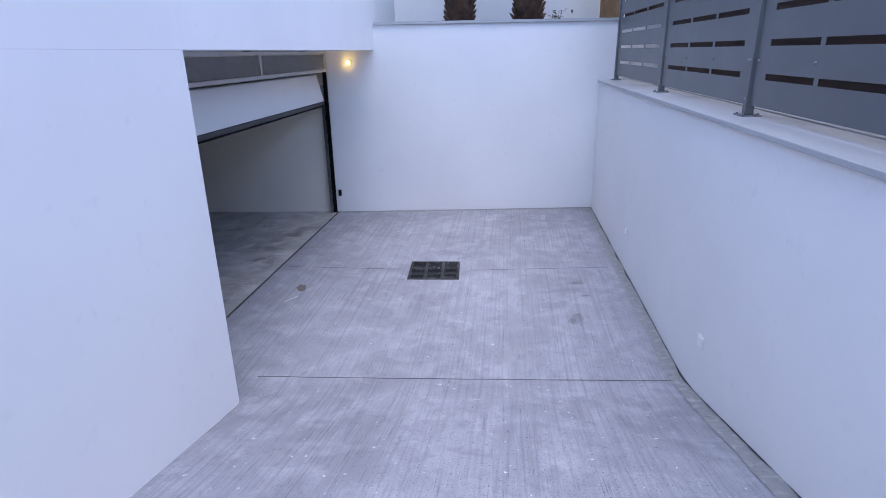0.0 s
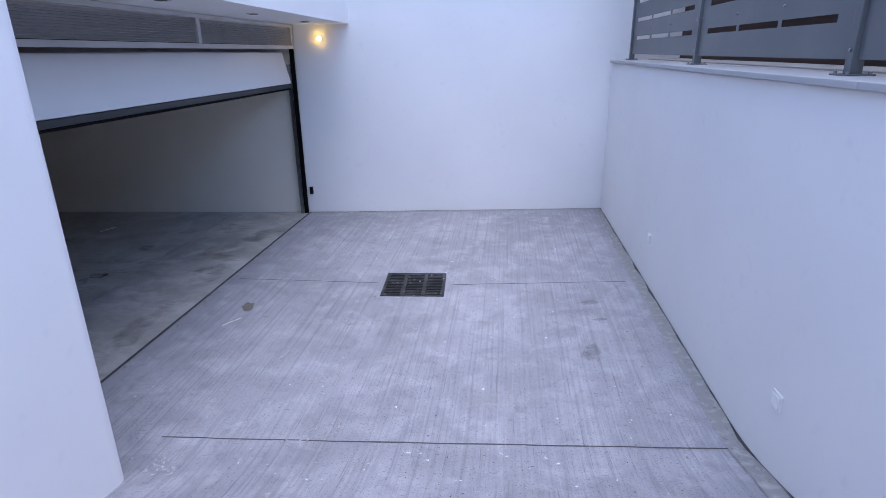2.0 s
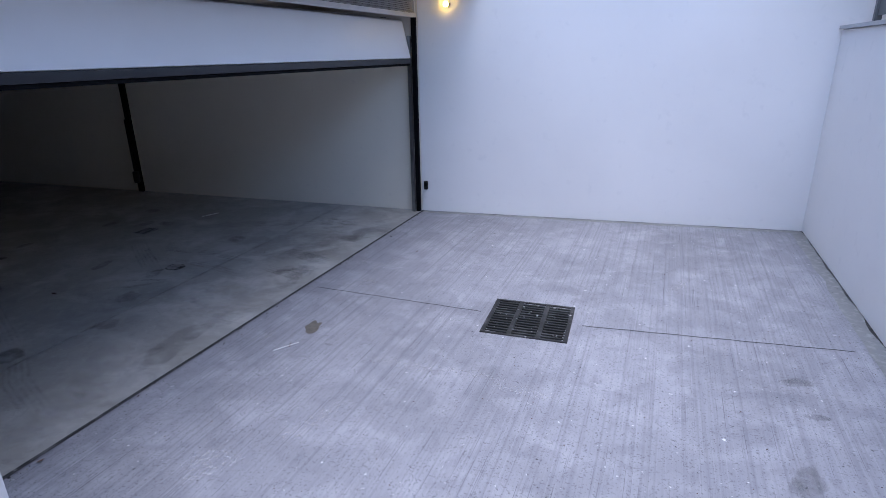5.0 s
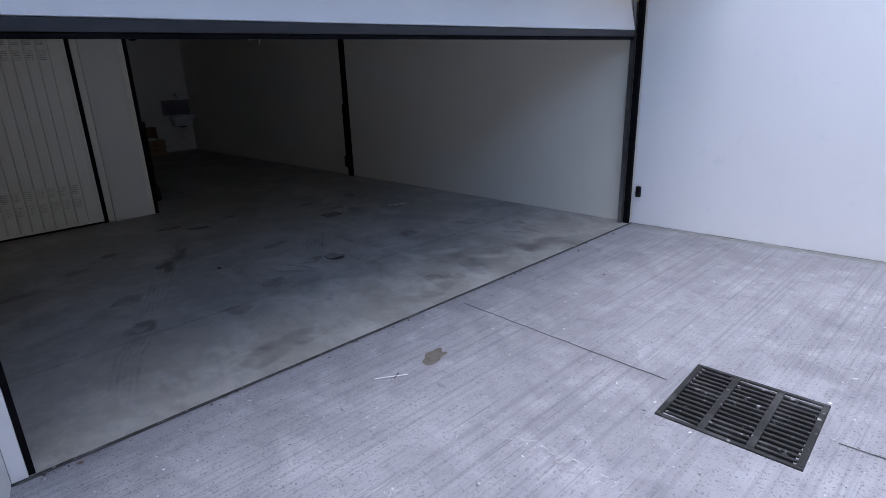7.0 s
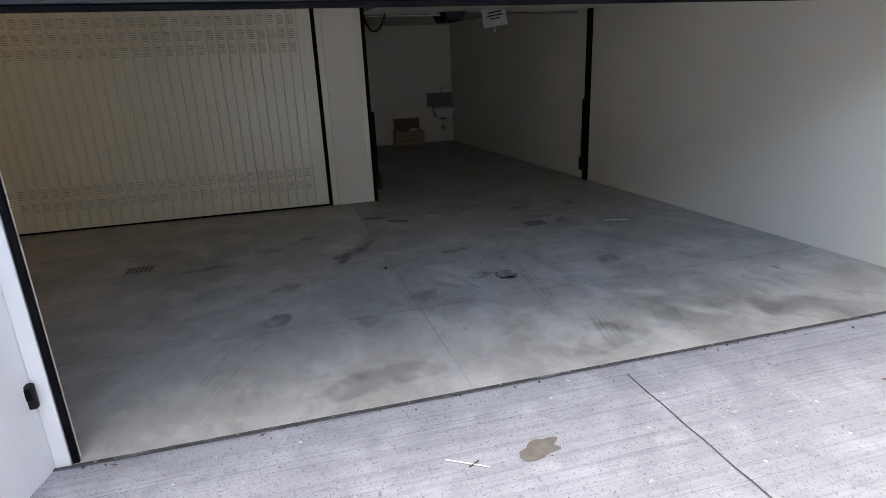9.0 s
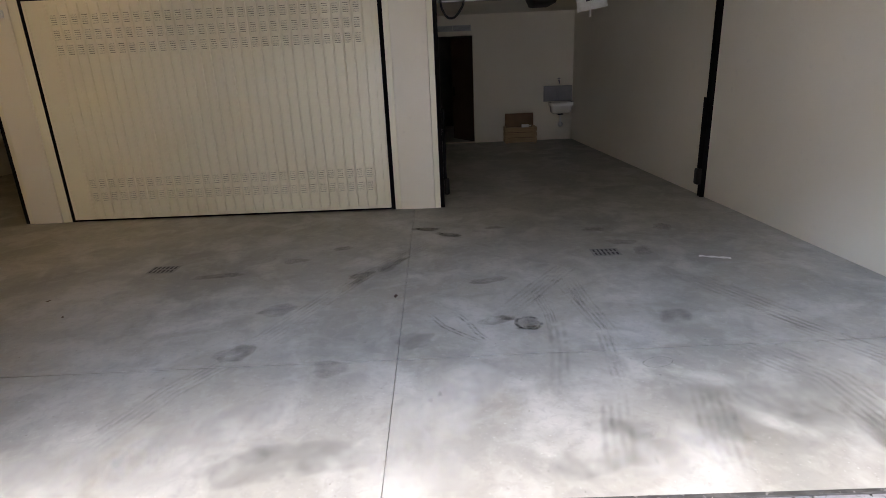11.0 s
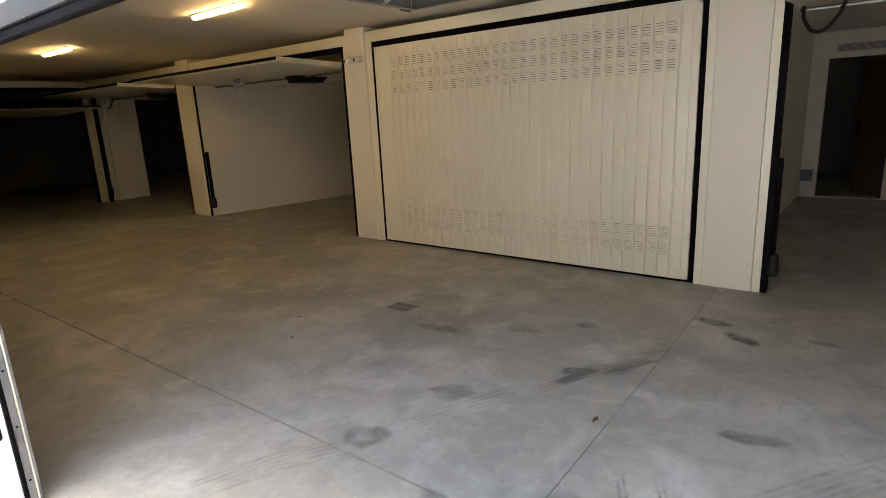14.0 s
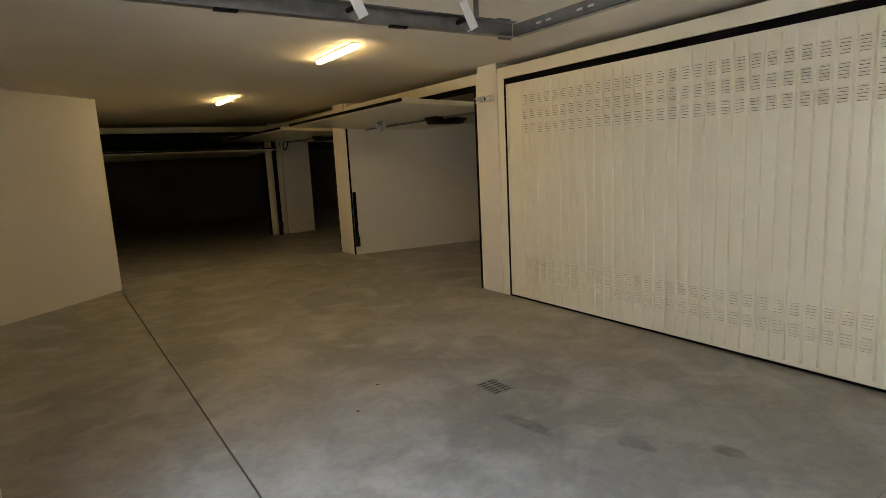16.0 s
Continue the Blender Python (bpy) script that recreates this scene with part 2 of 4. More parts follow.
outline = [(-1.25, -9.0), (-1.70, 0.3)]
cx, cy, r = -2.05, 3.82, 0.14
for i in range(9):
    a = radians(6 + i * 80 / 8)
    outline.append((cx + r * math.cos(a), cy + r * math.sin(a)))
outline += [(-2.35, 4.10), (-2.62, 4.17), (FACADE, 4.205), (-2.83, 4.205), (-2.83, 3.9), (-2.3, 3.7), (-2.2, -0.6), (-3.715, -1.94), (-3.715, -6.2), (-1.48, -9.0)][:-1] + [(-3.715, -9.0)]
structure("wall_court_west", prism(outline, -0.3, SOFFIT - 0.001), PLASTER, "white rendered wall with a rounded corner beside the garage opening", "wall")
bm = prism([(-1.25, -9.0), (-1.70, 0.3), (-1.911, 3.835), (-2.033, 9.87), (-1.93, 11.0), (-16.2, 11.0), (-16.2, -12.7), (-1.35, -12.7)], SOFFIT, 4.7)
structure("wall_upper", bm, PLASTER, "white rendered upper storey overhanging the garage opening", "wall")

# ---- garage shell ----
structure("ceiling", rounded_block(-16, FACADE - 0.06, -12.5, 9.7, CEIL, SOFFIT - 0.002, 0.001), PAINT, "plain painted garage ceiling", "ceiling")
structure("wall_north", strip((FACADE - 0.002, 9.513), (-16, 8.63), 0.3, -0.1, CEIL - 0.002), PAINT, "plain cream painted garage wall", "wall")
# the next three walls carry painted-in shade
structure("wall_east_end", rounded_block(-3.4, -1.6, -12.6, -9.02, -0.1, CEIL - 0.002), DIMMED_WALL, "plain garage wall", "wall")
structure("wall_south", rounded_block(-16, -3.4, -12.6, -12.3, -0.1, CEIL - 0.002), DIMMED_WALL, "plain end wall of the far box, darkened by its colour", "wall")
structure("wall_far_west", rounded_block(-16.2, -15.9, -12.5, 9.6, -0.1, CEIL - 0.002), DIMMED_WALL, "plain corridor wall behind the boxes", "wall")
DOOR_Y0, DOOR_Y1, DOOR_Z = 6.113, 6.92, 2.03
bm = bmesh.new()
block(bm, BACK - 0.12, BACK, DOOR_Y1, 8.9, 0, CEIL - 0.002)
block(bm, BACK - 0.12, BACK, -12.3, DOOR_Y0, 0, CEIL - 0.002)
block(bm, BACK - 0.12, BACK, DOOR_Y0, DOOR_Y1, DOOR_Z, CEIL - 0.002)
structure("wall_back", bm, PAINT, "white back wall of the garage boxes with a doorway", "wall")
structure("wall_box_a", rounded_block(BACK, DOORS - 0.02, 5.78, 5.90, 0, CEIL - 0.002), PAINT, "plain partition between garage boxes", "wall")
structure("wall_box_b", rounded_block(BACK, DOORS - 0.02, 1.72, 1.84, 0, CEIL - 0.002), PAINT, "plain partition between garage boxes", "wall")
structure("wall_box_c", strip((DOORS - 0.02, -2.0), (BACK, -1.18), -0.15, 0, CEIL - 0.002), PAINT, "white partition between garage boxes", "wall")
structure("wall_box_d", rounded_block(-8.2, DOORS - 0.02, -6.42, -6.27, 0, CEIL - 0.002), PAINT, "short partition with a pier", "wall")


# piers between the box doors, up to the ceiling
def pier(y0, y1, name):
    structure(name, rounded_block(DOORS - 0.3, DOORS + 0.012, y0, y1, 0, CEIL - 0.001, 0.006), PAINT, "narrow painted pier between box doors", "pier")


pier(5.826, 6.205, "pier_1")
pier(1.639, 1.972, "pier_2")
pier(-2.478, -2.071, "pier_3")
structure("pier_4", rounded_block(-7.80, -7.52, -6.268, -6.19, 0, CEIL - 0.001, 0.006), PAINT, "narrow painted pier on the partition", "pier")


# ---- box doors ----
def box_door(y0, y1, top, is_open, m, lip=0.9, drop=0.0, group="overhead box doors", jambs=(0.10, 0.10), tilt=-92):
    """An up-and-over door seen from its front (local x to the front, y along the opening)."""
    w = y1 - y0
    label = "cream up-and-over garage door swung open under the ceiling" if is_open else "closed cream ribbed up-and-over garage door with louvre slots"
    door = thing("overhead_door", label, "garage door", group, m)
    for s in (0, 1):
        j = jambs[s]
        bm = rounded_block(-0.10, 0.0, y0 if s == 0 else y1 - j, y0 + j if s == 0 else y1, 0, top + 0.12, 0.004)
        part("side_frame", bm, CREAM, door)
        a = y0 + j if s == 0 else y1 - j - 0.045
        # black strip paints the shaded gap beside the leaf
        part("side_gap_strip", rounded_block(-0.09, -0.004, a, a + 0.045, 0, top, 0.003), RUBBER_AND_SHADE, door, "black strip for rubber seal and gap shade")
    part("lintel", rounded_block(-0.10, 0.002, y0 + jambs[0] + 0.001, y1 - jambs[1] - 0.001, top + 0.002, top + 0.12, 0.004), CREAM, door)
    # shaded gap over the leaf, painted as a black strip too
    part("top_gap_strip", rounded_block(-0.09, -0.008, y0 + jambs[0] + 0.046, y1 - jambs[1] - 0.046, top - 0.06, top, 0.003), RUBBER_AND_SHADE, door, "black strip for rubber seal and gap shade")
    a0, a1, h = y0 + jambs[0] + 0.047, y1 - jambs[1] - 0.047, top - 0.095
    # the leaf: a ribbed sheet on a flat frame
    lw = a1 - a0
    bm = bmesh.new()
    pitch = 0.1062
    count = int((lw - 0.36) / pitch)
    margin = 0.6 * (lw - count * pitch)
    profile = [(0.0, 0.0), (0.10, 0.0), (0.104, 0.006), (margin - 0.004, 0.006)]
    for i in range(count):
        u = margin + i * pitch
        profile += [(u, -0.004), (u + 0.006, -0.004), (u + 0.016, 0.010), (u + 0.052, 0.012), (u + pitch - 0.006, 0.010)]
    u = margin + count * pitch
    profile += [(u, -0.004), (u + 0.006, -0.004), (u + 0.016, 0.006), (lw - 0.064, 0.006), (lw - 0.06, 0.0), (lw, 0.0)]
    front = [(bm.verts.new((d, a0 + u, 0.025)), bm.verts.new((d, a0 + u, h))) for u, d in profile]
    for (p, q), (r, s) in zip(front, front[1:]):
        bm.faces.new((p, r, s, q))
    block(bm, -0.045, -0.006, a0, a1, 0.02, h)
    leaf_matrix = Matrix.Translation((0, 0, 0.026))
    if is_open:
        leaf_matrix = Matrix.Translation((lip, 0, h - 0.06 - drop)) @ Matrix.Rotation(radians(tilt), 4, "Y")
    leaf = part("leaf", bm, CREAM, door)
    leaf.matrix_local = leaf_matrix
    bm = bmesh.new()
    for s in (0, 1):
        u = a0 if s == 0 else a1 - 0.028
        block(bm, -0.04, 0.008, u, u + 0.028, 0.02, h)
    block(bm, -0.04, 0.008, a0, a1, 0.0, 0.03)
    block(bm, -0.04, 0.008, a0, a1, h - 0.03, h + 0.004)
    edge = part("leaf_frame", bm, CREAM, leaf)
    part("bottom_seal", rounded_block(-0.03, 0.004, a0, a1, -0.022, -0.001, 0.003), RUBBER_AND_SHADE, leaf, "black strip for rubber seal and gap shade")
    if not is_open:
        bm = bmesh.new()
        for i in range(count):
            u = a0 + margin + i * pitch + pitch / 2
            for z0 in (2.075, 1.93, 1.785, 0.388, 0.238):
                for k in range(5):
                    z = z0 + k * 0.021 - 0.02
                    vs = [bm.verts.new(c) for c in ((0.0112, u - 0.032, z + 0.010), (0.0112, u + 0.032, z + 0.010), (0.0205, u + 0.027, z), (0.0205, u - 0.027, z), (0.0112, u - 0.032, z - 0.001), (0.0112, u + 0.032, z - 0.001))]
                    bm.faces.new((vs[0], vs[3], vs[2], vs[1]))
                    bm.faces.new((vs[0], vs[4], vs[3]))
                    bm.faces.new((vs[1], vs[2], vs[5]))
        tagged(part("louvres", bm, CREAM, leaf), kind="stuff")
        # thin black strips paint the shade under every louvre hood
        bm = bmesh.new()
        for i in range(count):
            u = a0 + margin + i * pitch + pitch / 2
            for z0 in (2.075, 1.93, 1.785, 0.388, 0.238):
                for k in range(5):
                    z = z0 + k * 0.021 - 0.02
                    block(bm, 0.0095, 0.0128, u - 0.028, u + 0.028, z - 0.0036, z - 0.001)
        tagged(part("louvre_gap_shade", bm, RUBBER_AND_SHADE, leaf), kind="stuff")
    return door


AT = Matrix.Translation((DOORS, 0, 0))
box_door(1.974, 5.824, 2.375, False, AT, jambs=(0.10, 0.066))
door_a = box_door(6.207, 9.31, 2.375, True, AT, 1.2, 0.055, jambs=(0.06, 0.10), tilt=-87.2)
door_c = box_door(-2.069, 1.637, 2.375, True, AT, 0.95, jambs=(0.02, 0.05))
door_d = box_door(-6.25, -2.48, 2.375, True, AT, 0.9)
END = Matrix.Translation((0, -6.26, 0)) @ Matrix.Rotation(radians(90), 4, "Z")
box_door(3.45, 7.26, 2.375, True, END, 0.95, 0.24)


# ---- sectional door of the garage opening ----
def sectional_door():
    door = thing("sectional_door", "white sectional garage door raised part way on its tracks", "garage door")
    y0, y1 = 4.30, 9.43
    x, bottom = FACADE - 0.05, 1.87
    # profile of the raised leaf: upright, round the bend, then level
    def at(s):
        """Place and tilt of the leaf s metres up from its bottom edge."""
        straight, radius = 2.12 - bottom, 0.36
        arc = radius * math.pi / 2
        if s < straight:
            return x, bottom + s, 0.0
        if s < straight + arc:
            a = (s - straight) / radius
            return x - radius * (1 - math.cos(a)), 2.12 + radius * math.sin(a) * 0.67, a
        return x - radius - (s - straight - arc), 2.12 + radius * 0.67, math.pi / 2
    s = 0.0
    heights = (0.52, 0.52, 0.52, 0.52)
    for k, hgt in enumerate(heights):
        xa, za, _ = at(s + 0.004)
        xb, zb, _ = at(s + hgt - 0.004)
        d = Vector((xb - xa, 0, zb - za))
        tilt = math.atan2(-d.x, d.z)
        m = Matrix.Translation((xa, 0, za)) @ Matrix.Rotation(-tilt, 4, "Y")
        bm = rounded_block(-0.04, 0.0, y0 + 0.03, y1 - 0.03, 0, d.length, 0.006)
        p = part("panel", bm, WHITE_METAL, door)
        p.matrix_local = m
        s += hgt
    part("bottom_rail", rounded_block(x - 0.045, x + 0.006, y0 + 0.03, y1 - 0.03, bottom - 0.055, bottom - 0.001, 0.006), ALU, door, "dark aluminium bottom rail")
    sticker = part("sticker", rounded_block(x + 0.0005, x + 0.002, 4.505, 4.58, bottom + 0.004, bottom + 0.03, 0.0005), PAPER, door, "white maker's sticker")
    part("print_bar", rounded_block(x + 0.0022, x + 0.003, 4.512, 4.572, bottom + 0.011, bottom + 0.023, 0.0003), INK, sticker)
    part("bottom_seal", rounded_block(x - 0.035, x - 0.005, y0 + 0.03, y1 - 0.03, bottom - 0.08, bottom - 0.056, 0.006), RUBBER_AND_SHADE, door, "black strip for rubber seal and gap shade")
    for y, side in ((y0 - 0.05, 1), (y1 + 0.005, -1)):
        bm = bmesh.new()
        if side == 1:
            block(bm, x + 0.030, x + 0.045, y + 0.02, y + 0.045, 0.0, 2.32)
        else:
            block(bm, x - 0.01, x + 0.045, y + 0.014, y + 0.05, 0.0, 2.32)
        part("jamb_seal", bm, RUBBER_AND_SHADE, door, "black rubber jamb seal")
        if side == 1:
            reveal = part("reveal_track", rounded_block(x + 0.001, x + 0.0295, y + 0.012, y + 0.036, 0.0, 2.32, 0.002), STEEL, door, "galvanised steel reveal track")
            for k in range(9):
                bm = bmesh.new()
                rod(bm, (x + 0.015, y + 0.0361, 0.12 + 0.25 * k), (x + 0.015, y + 0.0368, 0.12 + 0.25 * k), 0.005, 10)
                part("bolt_hole", bm, RUBBER_AND_SHADE, reveal, "dark bolt hole")
            part("edge_strip", rounded_block(x - 0.006, x + 0.0005, y + 0.012, y + 0.037, 0.0, 2.32, 0.001), CREAM, door, "cream edge strip")
        yt = y if side == 1 else y - 0.022
        bm = bmesh.new()
        block(bm, x - (0.02 if side == 1 else 0.052), x - (0.005 if side == 1 else 0.012), yt - (0.02 if side == 1 else 0), yt + (0.018 if side == 1 else 0.035), 0.0, 2.12)
        part("upright_track", bm, STEEL, door, "galvanised steel track")
    for px in (-4.45, -5.10):
        m = Matrix.Translation((px, y0 + 0.06, 2.33)) @ Matrix.Rotation(radians(28), 4, "Y")
        bm = rounded_block(-0.028, 0.028, 0.0, 0.006, -0.10, 0.05, 0.002, m)
        block(bm, -0.028, -0.022, -0.03, 0.0, -0.10, 0.05, m)
        block(bm, -0.028, 0.028, -0.03, 0.0, -0.10, -0.094, m)
        part("roller_bracket", bm, WHITE_METAL, door, "white roller bracket")
        bm = bmesh.new()
        rod(bm, (px - 0.02, y0 - 0.05, 2.295), (px - 0.02, y0 + 0.05, 2.295), 0.013, 14)
        part("roller", bm, BLACK_PLASTIC, door, "black roller")
    for y in (y0 - 0.09, y1 + 0.04):
        bm = bmesh.new()
        block(bm, -5.54, x - 0.34, y, y + 0.004, 2.25, 2.335)
        block(bm, -5.54, x - 0.34, y, y + 0.05, 2.25, 2.254)
        block(bm, -5.54, x - 0.34, y, y + 0.05, 2.331, 2.335)
        part("ceiling_track", bm, STEEL, door, "galvanised steel track")
        for px in (-5.30, -4.2):
            bm = bmesh.new()
            block(bm, px, px + 0.035, y - 0.004, y + 0.0, 2.25, CEIL)
            part("hanger", bm, STEEL, door)
    bm = bmesh.new()
    block(bm, -5.585, -5.541, y0 - 0.08, y1 + 0.08, 2.255, 2.259)
    block(bm, -5.545, -5.541, y0 - 0.08, y1 + 0.08, 2.255, 2.325)
    bar = part("rear_crossbar", bm, STEEL, door, "galvanised steel angle")
    for k in range(16):
        yk = y0 + 0.12 + k * 0.30
        for j in (0, 0.075):
            # white bar: light through the slot is put in as colour
            part("slot", rounded_block(-5.5405, -5.5395, yk + j, yk + j + 0.04, 2.285, 2.297, 0.0004), PAPER, bar, "white bar for the light through a punched slot")
    for px in (-3.9, -4.75):
        part("track_clip", rounded_block(px - 0.05, px + 0.05, y0 - 0.075, y0 - 0.045, 2.238, 2.2495, 0.002), BLACK_PLASTIC, door, "black track clip")
    part("corner_plate", rounded_block(-5.54, -5.44, y0 - 0.1, y0 - 0.094, 2.24, 2.36, 0.001), STEEL, door, "galvanised corner plate")
    return door


sectional_door()
structure("trim_jamb", rounded_block(FACADE - 0.03, FACADE + 0.006, 4.207, 4.268, 0, 2.32, 0.003), WHITE_METAL, "white metal cover strip beside the opening", "trim")


def louvre_transom():
    t = thing("ventilation_grille", "grey-white louvred grille above the garage opening", "grille")
    x, z0, z1, y0, y1 = FACADE - 0.02, 2.32, SOFFIT - 0.003, 4.10, 9.50
    mid = 7.0
    for a, b in ((z0, z0 + 0.045), (z1 - 0.04, z1)):
        part("rail", rounded_block(x - 0.05, x + 0.012, y0, y1, a, b, 0.003), GREY_METAL, t)
    for y in (y0, mid, y1 - 0.06):
        part("stile", rounded_block(x - 0.05, x + 0.014, y, y + 0.06, z0 + 0.046, z1 - 0.041, 0.003), GREY_METAL, t)
    for a, b in ((y0 + 0.06, mid), (mid + 0.06, y1 - 0.06)):
        n = 11
        for i in range(n):
            z = z0 + 0.052 + i * (z1 - z0 - 0.1) / n
            bm = bmesh.new()
            block(bm, -0.014, 0.014, a + 0.001, b - 0.001, -0.0012, 0.0012, Matrix.Translation((x - 0.01, 0, z + 0.008)) @ Matrix.Rotation(radians(40), 4, "Y"))
            part("slat", bm, GREY_METAL, t)
    # added sheet: the shade behind the slats is put in as colour
    part("shade_backing", rounded_block(x - 0.048, x - 0.044, y0 + 0.01, y1 - 0.01, z0 + 0.01, z1 - 0.01, 0.001), VOID_SHADE, t, "near-black sheet painting the shade behind the slats")


louvre_transom()


# ---- lamps ----
def batten(x, y0, y1):
    t = thing("ceiling_lamp", "lit slim white batten lamp with warm diffuser on the ceiling", "ceiling lamp", "batten lamps")
    part("housing", rounded_block(x - 0.04, x + 0.04, y0 - 0.01, y1 + 0.01, CEIL - 0.012, CEIL, 0.003), WHITE_METAL, t)
    part("diffuser", rounded_block(x - 0.026, x + 0.026, y0, y1, CEIL - 0.042, CEIL - 0.0125, 0.012), BATTEN_GLOW, t, "glowing diffuser")


batten(-5.41, 1.56, 2.40)
batten(-5.30, -2.15, -1.25)


def beacon():
    t = thing("wall_lamp", "small lit amber lamp on the end wall", "wall lamp")
    bm = bmesh.new()
    bmesh.ops.create_uvsphere(bm, u_segments=20, v_segments=12, radius=0.033, matrix=Matrix.Translation((-2.43, 9.515, 2.45)))
    part("globe", bm, BEACON_GLOW, t, "glowing amber globe", True)
    bm = bmesh.new()
    rod(bm, (-2.43, 9.57, 2.45), (-2.43, 9.535, 2.45), 0.034, 20)
    part("base", bm, RUBBER_AND_SHADE, t, "black base")


beacon()

# ---- box door gear ----


def cable(name, points, radius, mat, parent=None):
    cu = bpy.data.curves.new(name, "CURVE")
    cu.dimensions, cu.bevel_depth, cu.bevel_resolution = "3D", radius, 3
    sp = cu.splines.new("BEZIER")
    sp.bezier_points.add(len(points) - 1)
    for bp, p in zip(sp.bezier_points, points):
        bp.co, bp.handle_left_type, bp.handle_right_type = p, "AUTO", "AUTO"
    holder = bpy.data.objects.new(name, cu)
    scene.collection.objects.link(holder)
    bpy.context.view_layer.update()
    me = bpy.data.meshes.new_from_object(holder.evaluated_get(bpy.context.evaluated_depsgraph_get()))
    bpy.data.objects.remove(holder)
    bpy.data.curves.remove(cu)
    me.materials.clear()
    me.materials.append(mat)
    ob = new(name, me)
    ob.parent = parent
    return ob


def opener(t, y0, y1, z, motor_y, tag_y, x=0.0, tag_z=0.0, looped=True):
    """Opener under an open leaf: cross tube, motor housing, hanging instruction bag with a release cord, cable loop."""
    bm = bmesh.new()
    rod(bm, (x - 0.35, y0, z), (x - 0.35, y1, z), 0.014)
    part("cross_tube", bm, STEEL, t, "galvanised tube")
    bm = rounded_block(x - 0.80, x - 0.20, motor_y - 0.14, motor_y + 0.14, z - 0.075, z + 0.045, 0.03)
    for v in bm.verts:
        if v.co.z < z - 0.02:     # the cover narrows downwards to a boat shape
            v.co.x = x - 0.5 + (v.co.x - x + 0.5) * (0.74 if v.co.x < x - 0.5 else 0.9)
            v.co.y = motor_y + (v.co.y - motor_y) * 0.86
    for k in (-1, 1):
        block(bm, x - 0.40, x - 0.30, motor_y + k * 0.14 - 0.012, motor_y + k * 0.14 + 0.012, z - 0.012, z + 0.04)
    part("motor_housing", bm, BLACK_PLASTIC, t, "black plastic motor cover", True)
    m = Matrix.Translation((x + 0.1, tag_y, z + tag_z)) @ Matrix.Rotation(radians(9), 4, "X")
    bm = bmesh.new()
    grid = [[bm.verts.new(m @ Vector((0.015 * math.sin(i * 1.7 + j), -0.15 + 0.30 * i / 6, 0.02 - 0.215 * j / 4))) for i in range(7)] for j in range(5)]
    for a, b in zip(grid, grid[1:]):
        for i in range(6):
            bm.faces.new((a[i], a[i + 1], b[i + 1], b[i]))
    bmesh.ops.solidify(bm, geom=bm.faces[:], thickness=0.006)
    part("paper_bag", bm, PAPER, t, "white paper bag with dark print", True)
    for k, (u, w) in enumerate(((0.0, 0.085), (-0.004, 0.10), (0.0, 0.06))):
        bm = bmesh.new()
        block(bm, 0.022, 0.024, -w, w, -0.03 - k * 0.034 - 0.016, -0.03 - k * 0.034, m)
        part("print_bar", bm, INK, t)
    bm = bmesh.new()
    rod(bm, (x + 0.13, tag_y, z + tag_z - 0.02), (x + 0.13, tag_y, z + tag_z - 0.20), 0.004, 8)
    rod(bm, (x + 0.13, tag_y, z + tag_z - 0.20), (x + 0.13, tag_y, z + tag_z - 0.26), 0.011, 10)
    part("release_cord", bm, WHITE_PLASTIC, t)
    if looped:
        cable("cable", [(x - 0.3, y0 + 0.03, z + 0.02), (x - 0.25, y0 + 0.05, z - 0.09), (x - 0.26, y0 + 0.13, z - 0.175), (x - 0.28, y0 + 0.25, z - 0.08), (x - 0.3, y0 + 0.29, z + 0.03)], 0.012, BLACK_PLASTIC, t)


opener(door_a, 6.32, 9.16, 2.165, 7.45, 7.83, 0.0, 0.015)
opener(door_c, -2.0, 1.53, 2.115, 0.25, -0.57, 0.0, 0.09, False)
opener(door_d, -6.1, -2.64, 2.115, -4.0, -5.2)


def side_arm(t, y, s):
    """Black lever arm and counterweight shoe on the inner face of a door jamb."""
    part("lever_arm", rounded_block(-0.075, -0.02, min(y, y + s * 0.035), max(y, y + s * 0.035), 0.16, 1.08, 0.006), RUBBER_AND_SHADE, t)
    bm = rounded_block(-0.09, 0.0, min(y, y + s * 0.06), max(y, y + s * 0.06), 0.14, 0.32, 0.02)
    part("shoe", bm, BLACK_PLASTIC, t)


side_arm(door_a, 9.164, -1)
side_arm(door_c, -2.003, 1)
side_arm(door_a, 6.313, 1)
side_arm(door_d, -6.10, 1)

# ---- edges of the court ----
SCREED = material("smooth_grey_screed", (0.235, 0.24, 0.24), 0.7, spots=[(2.5, 6, 0.35, 0.7, (0.21, 0.213, 0.21), 0.8), (16, 6, 0.5, 0.72, (0.38, 0.38, 0.37), 0.7), (40, 3, 0.62, 0.72, (0.1, 0.1, 0.1), 0.7)], bump=[(25, 0.3, 0.006)])
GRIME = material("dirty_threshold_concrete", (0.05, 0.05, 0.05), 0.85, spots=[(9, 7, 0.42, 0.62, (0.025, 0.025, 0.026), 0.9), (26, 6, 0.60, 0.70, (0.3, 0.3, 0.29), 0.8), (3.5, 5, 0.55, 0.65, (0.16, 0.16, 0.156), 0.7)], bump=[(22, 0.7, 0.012)])


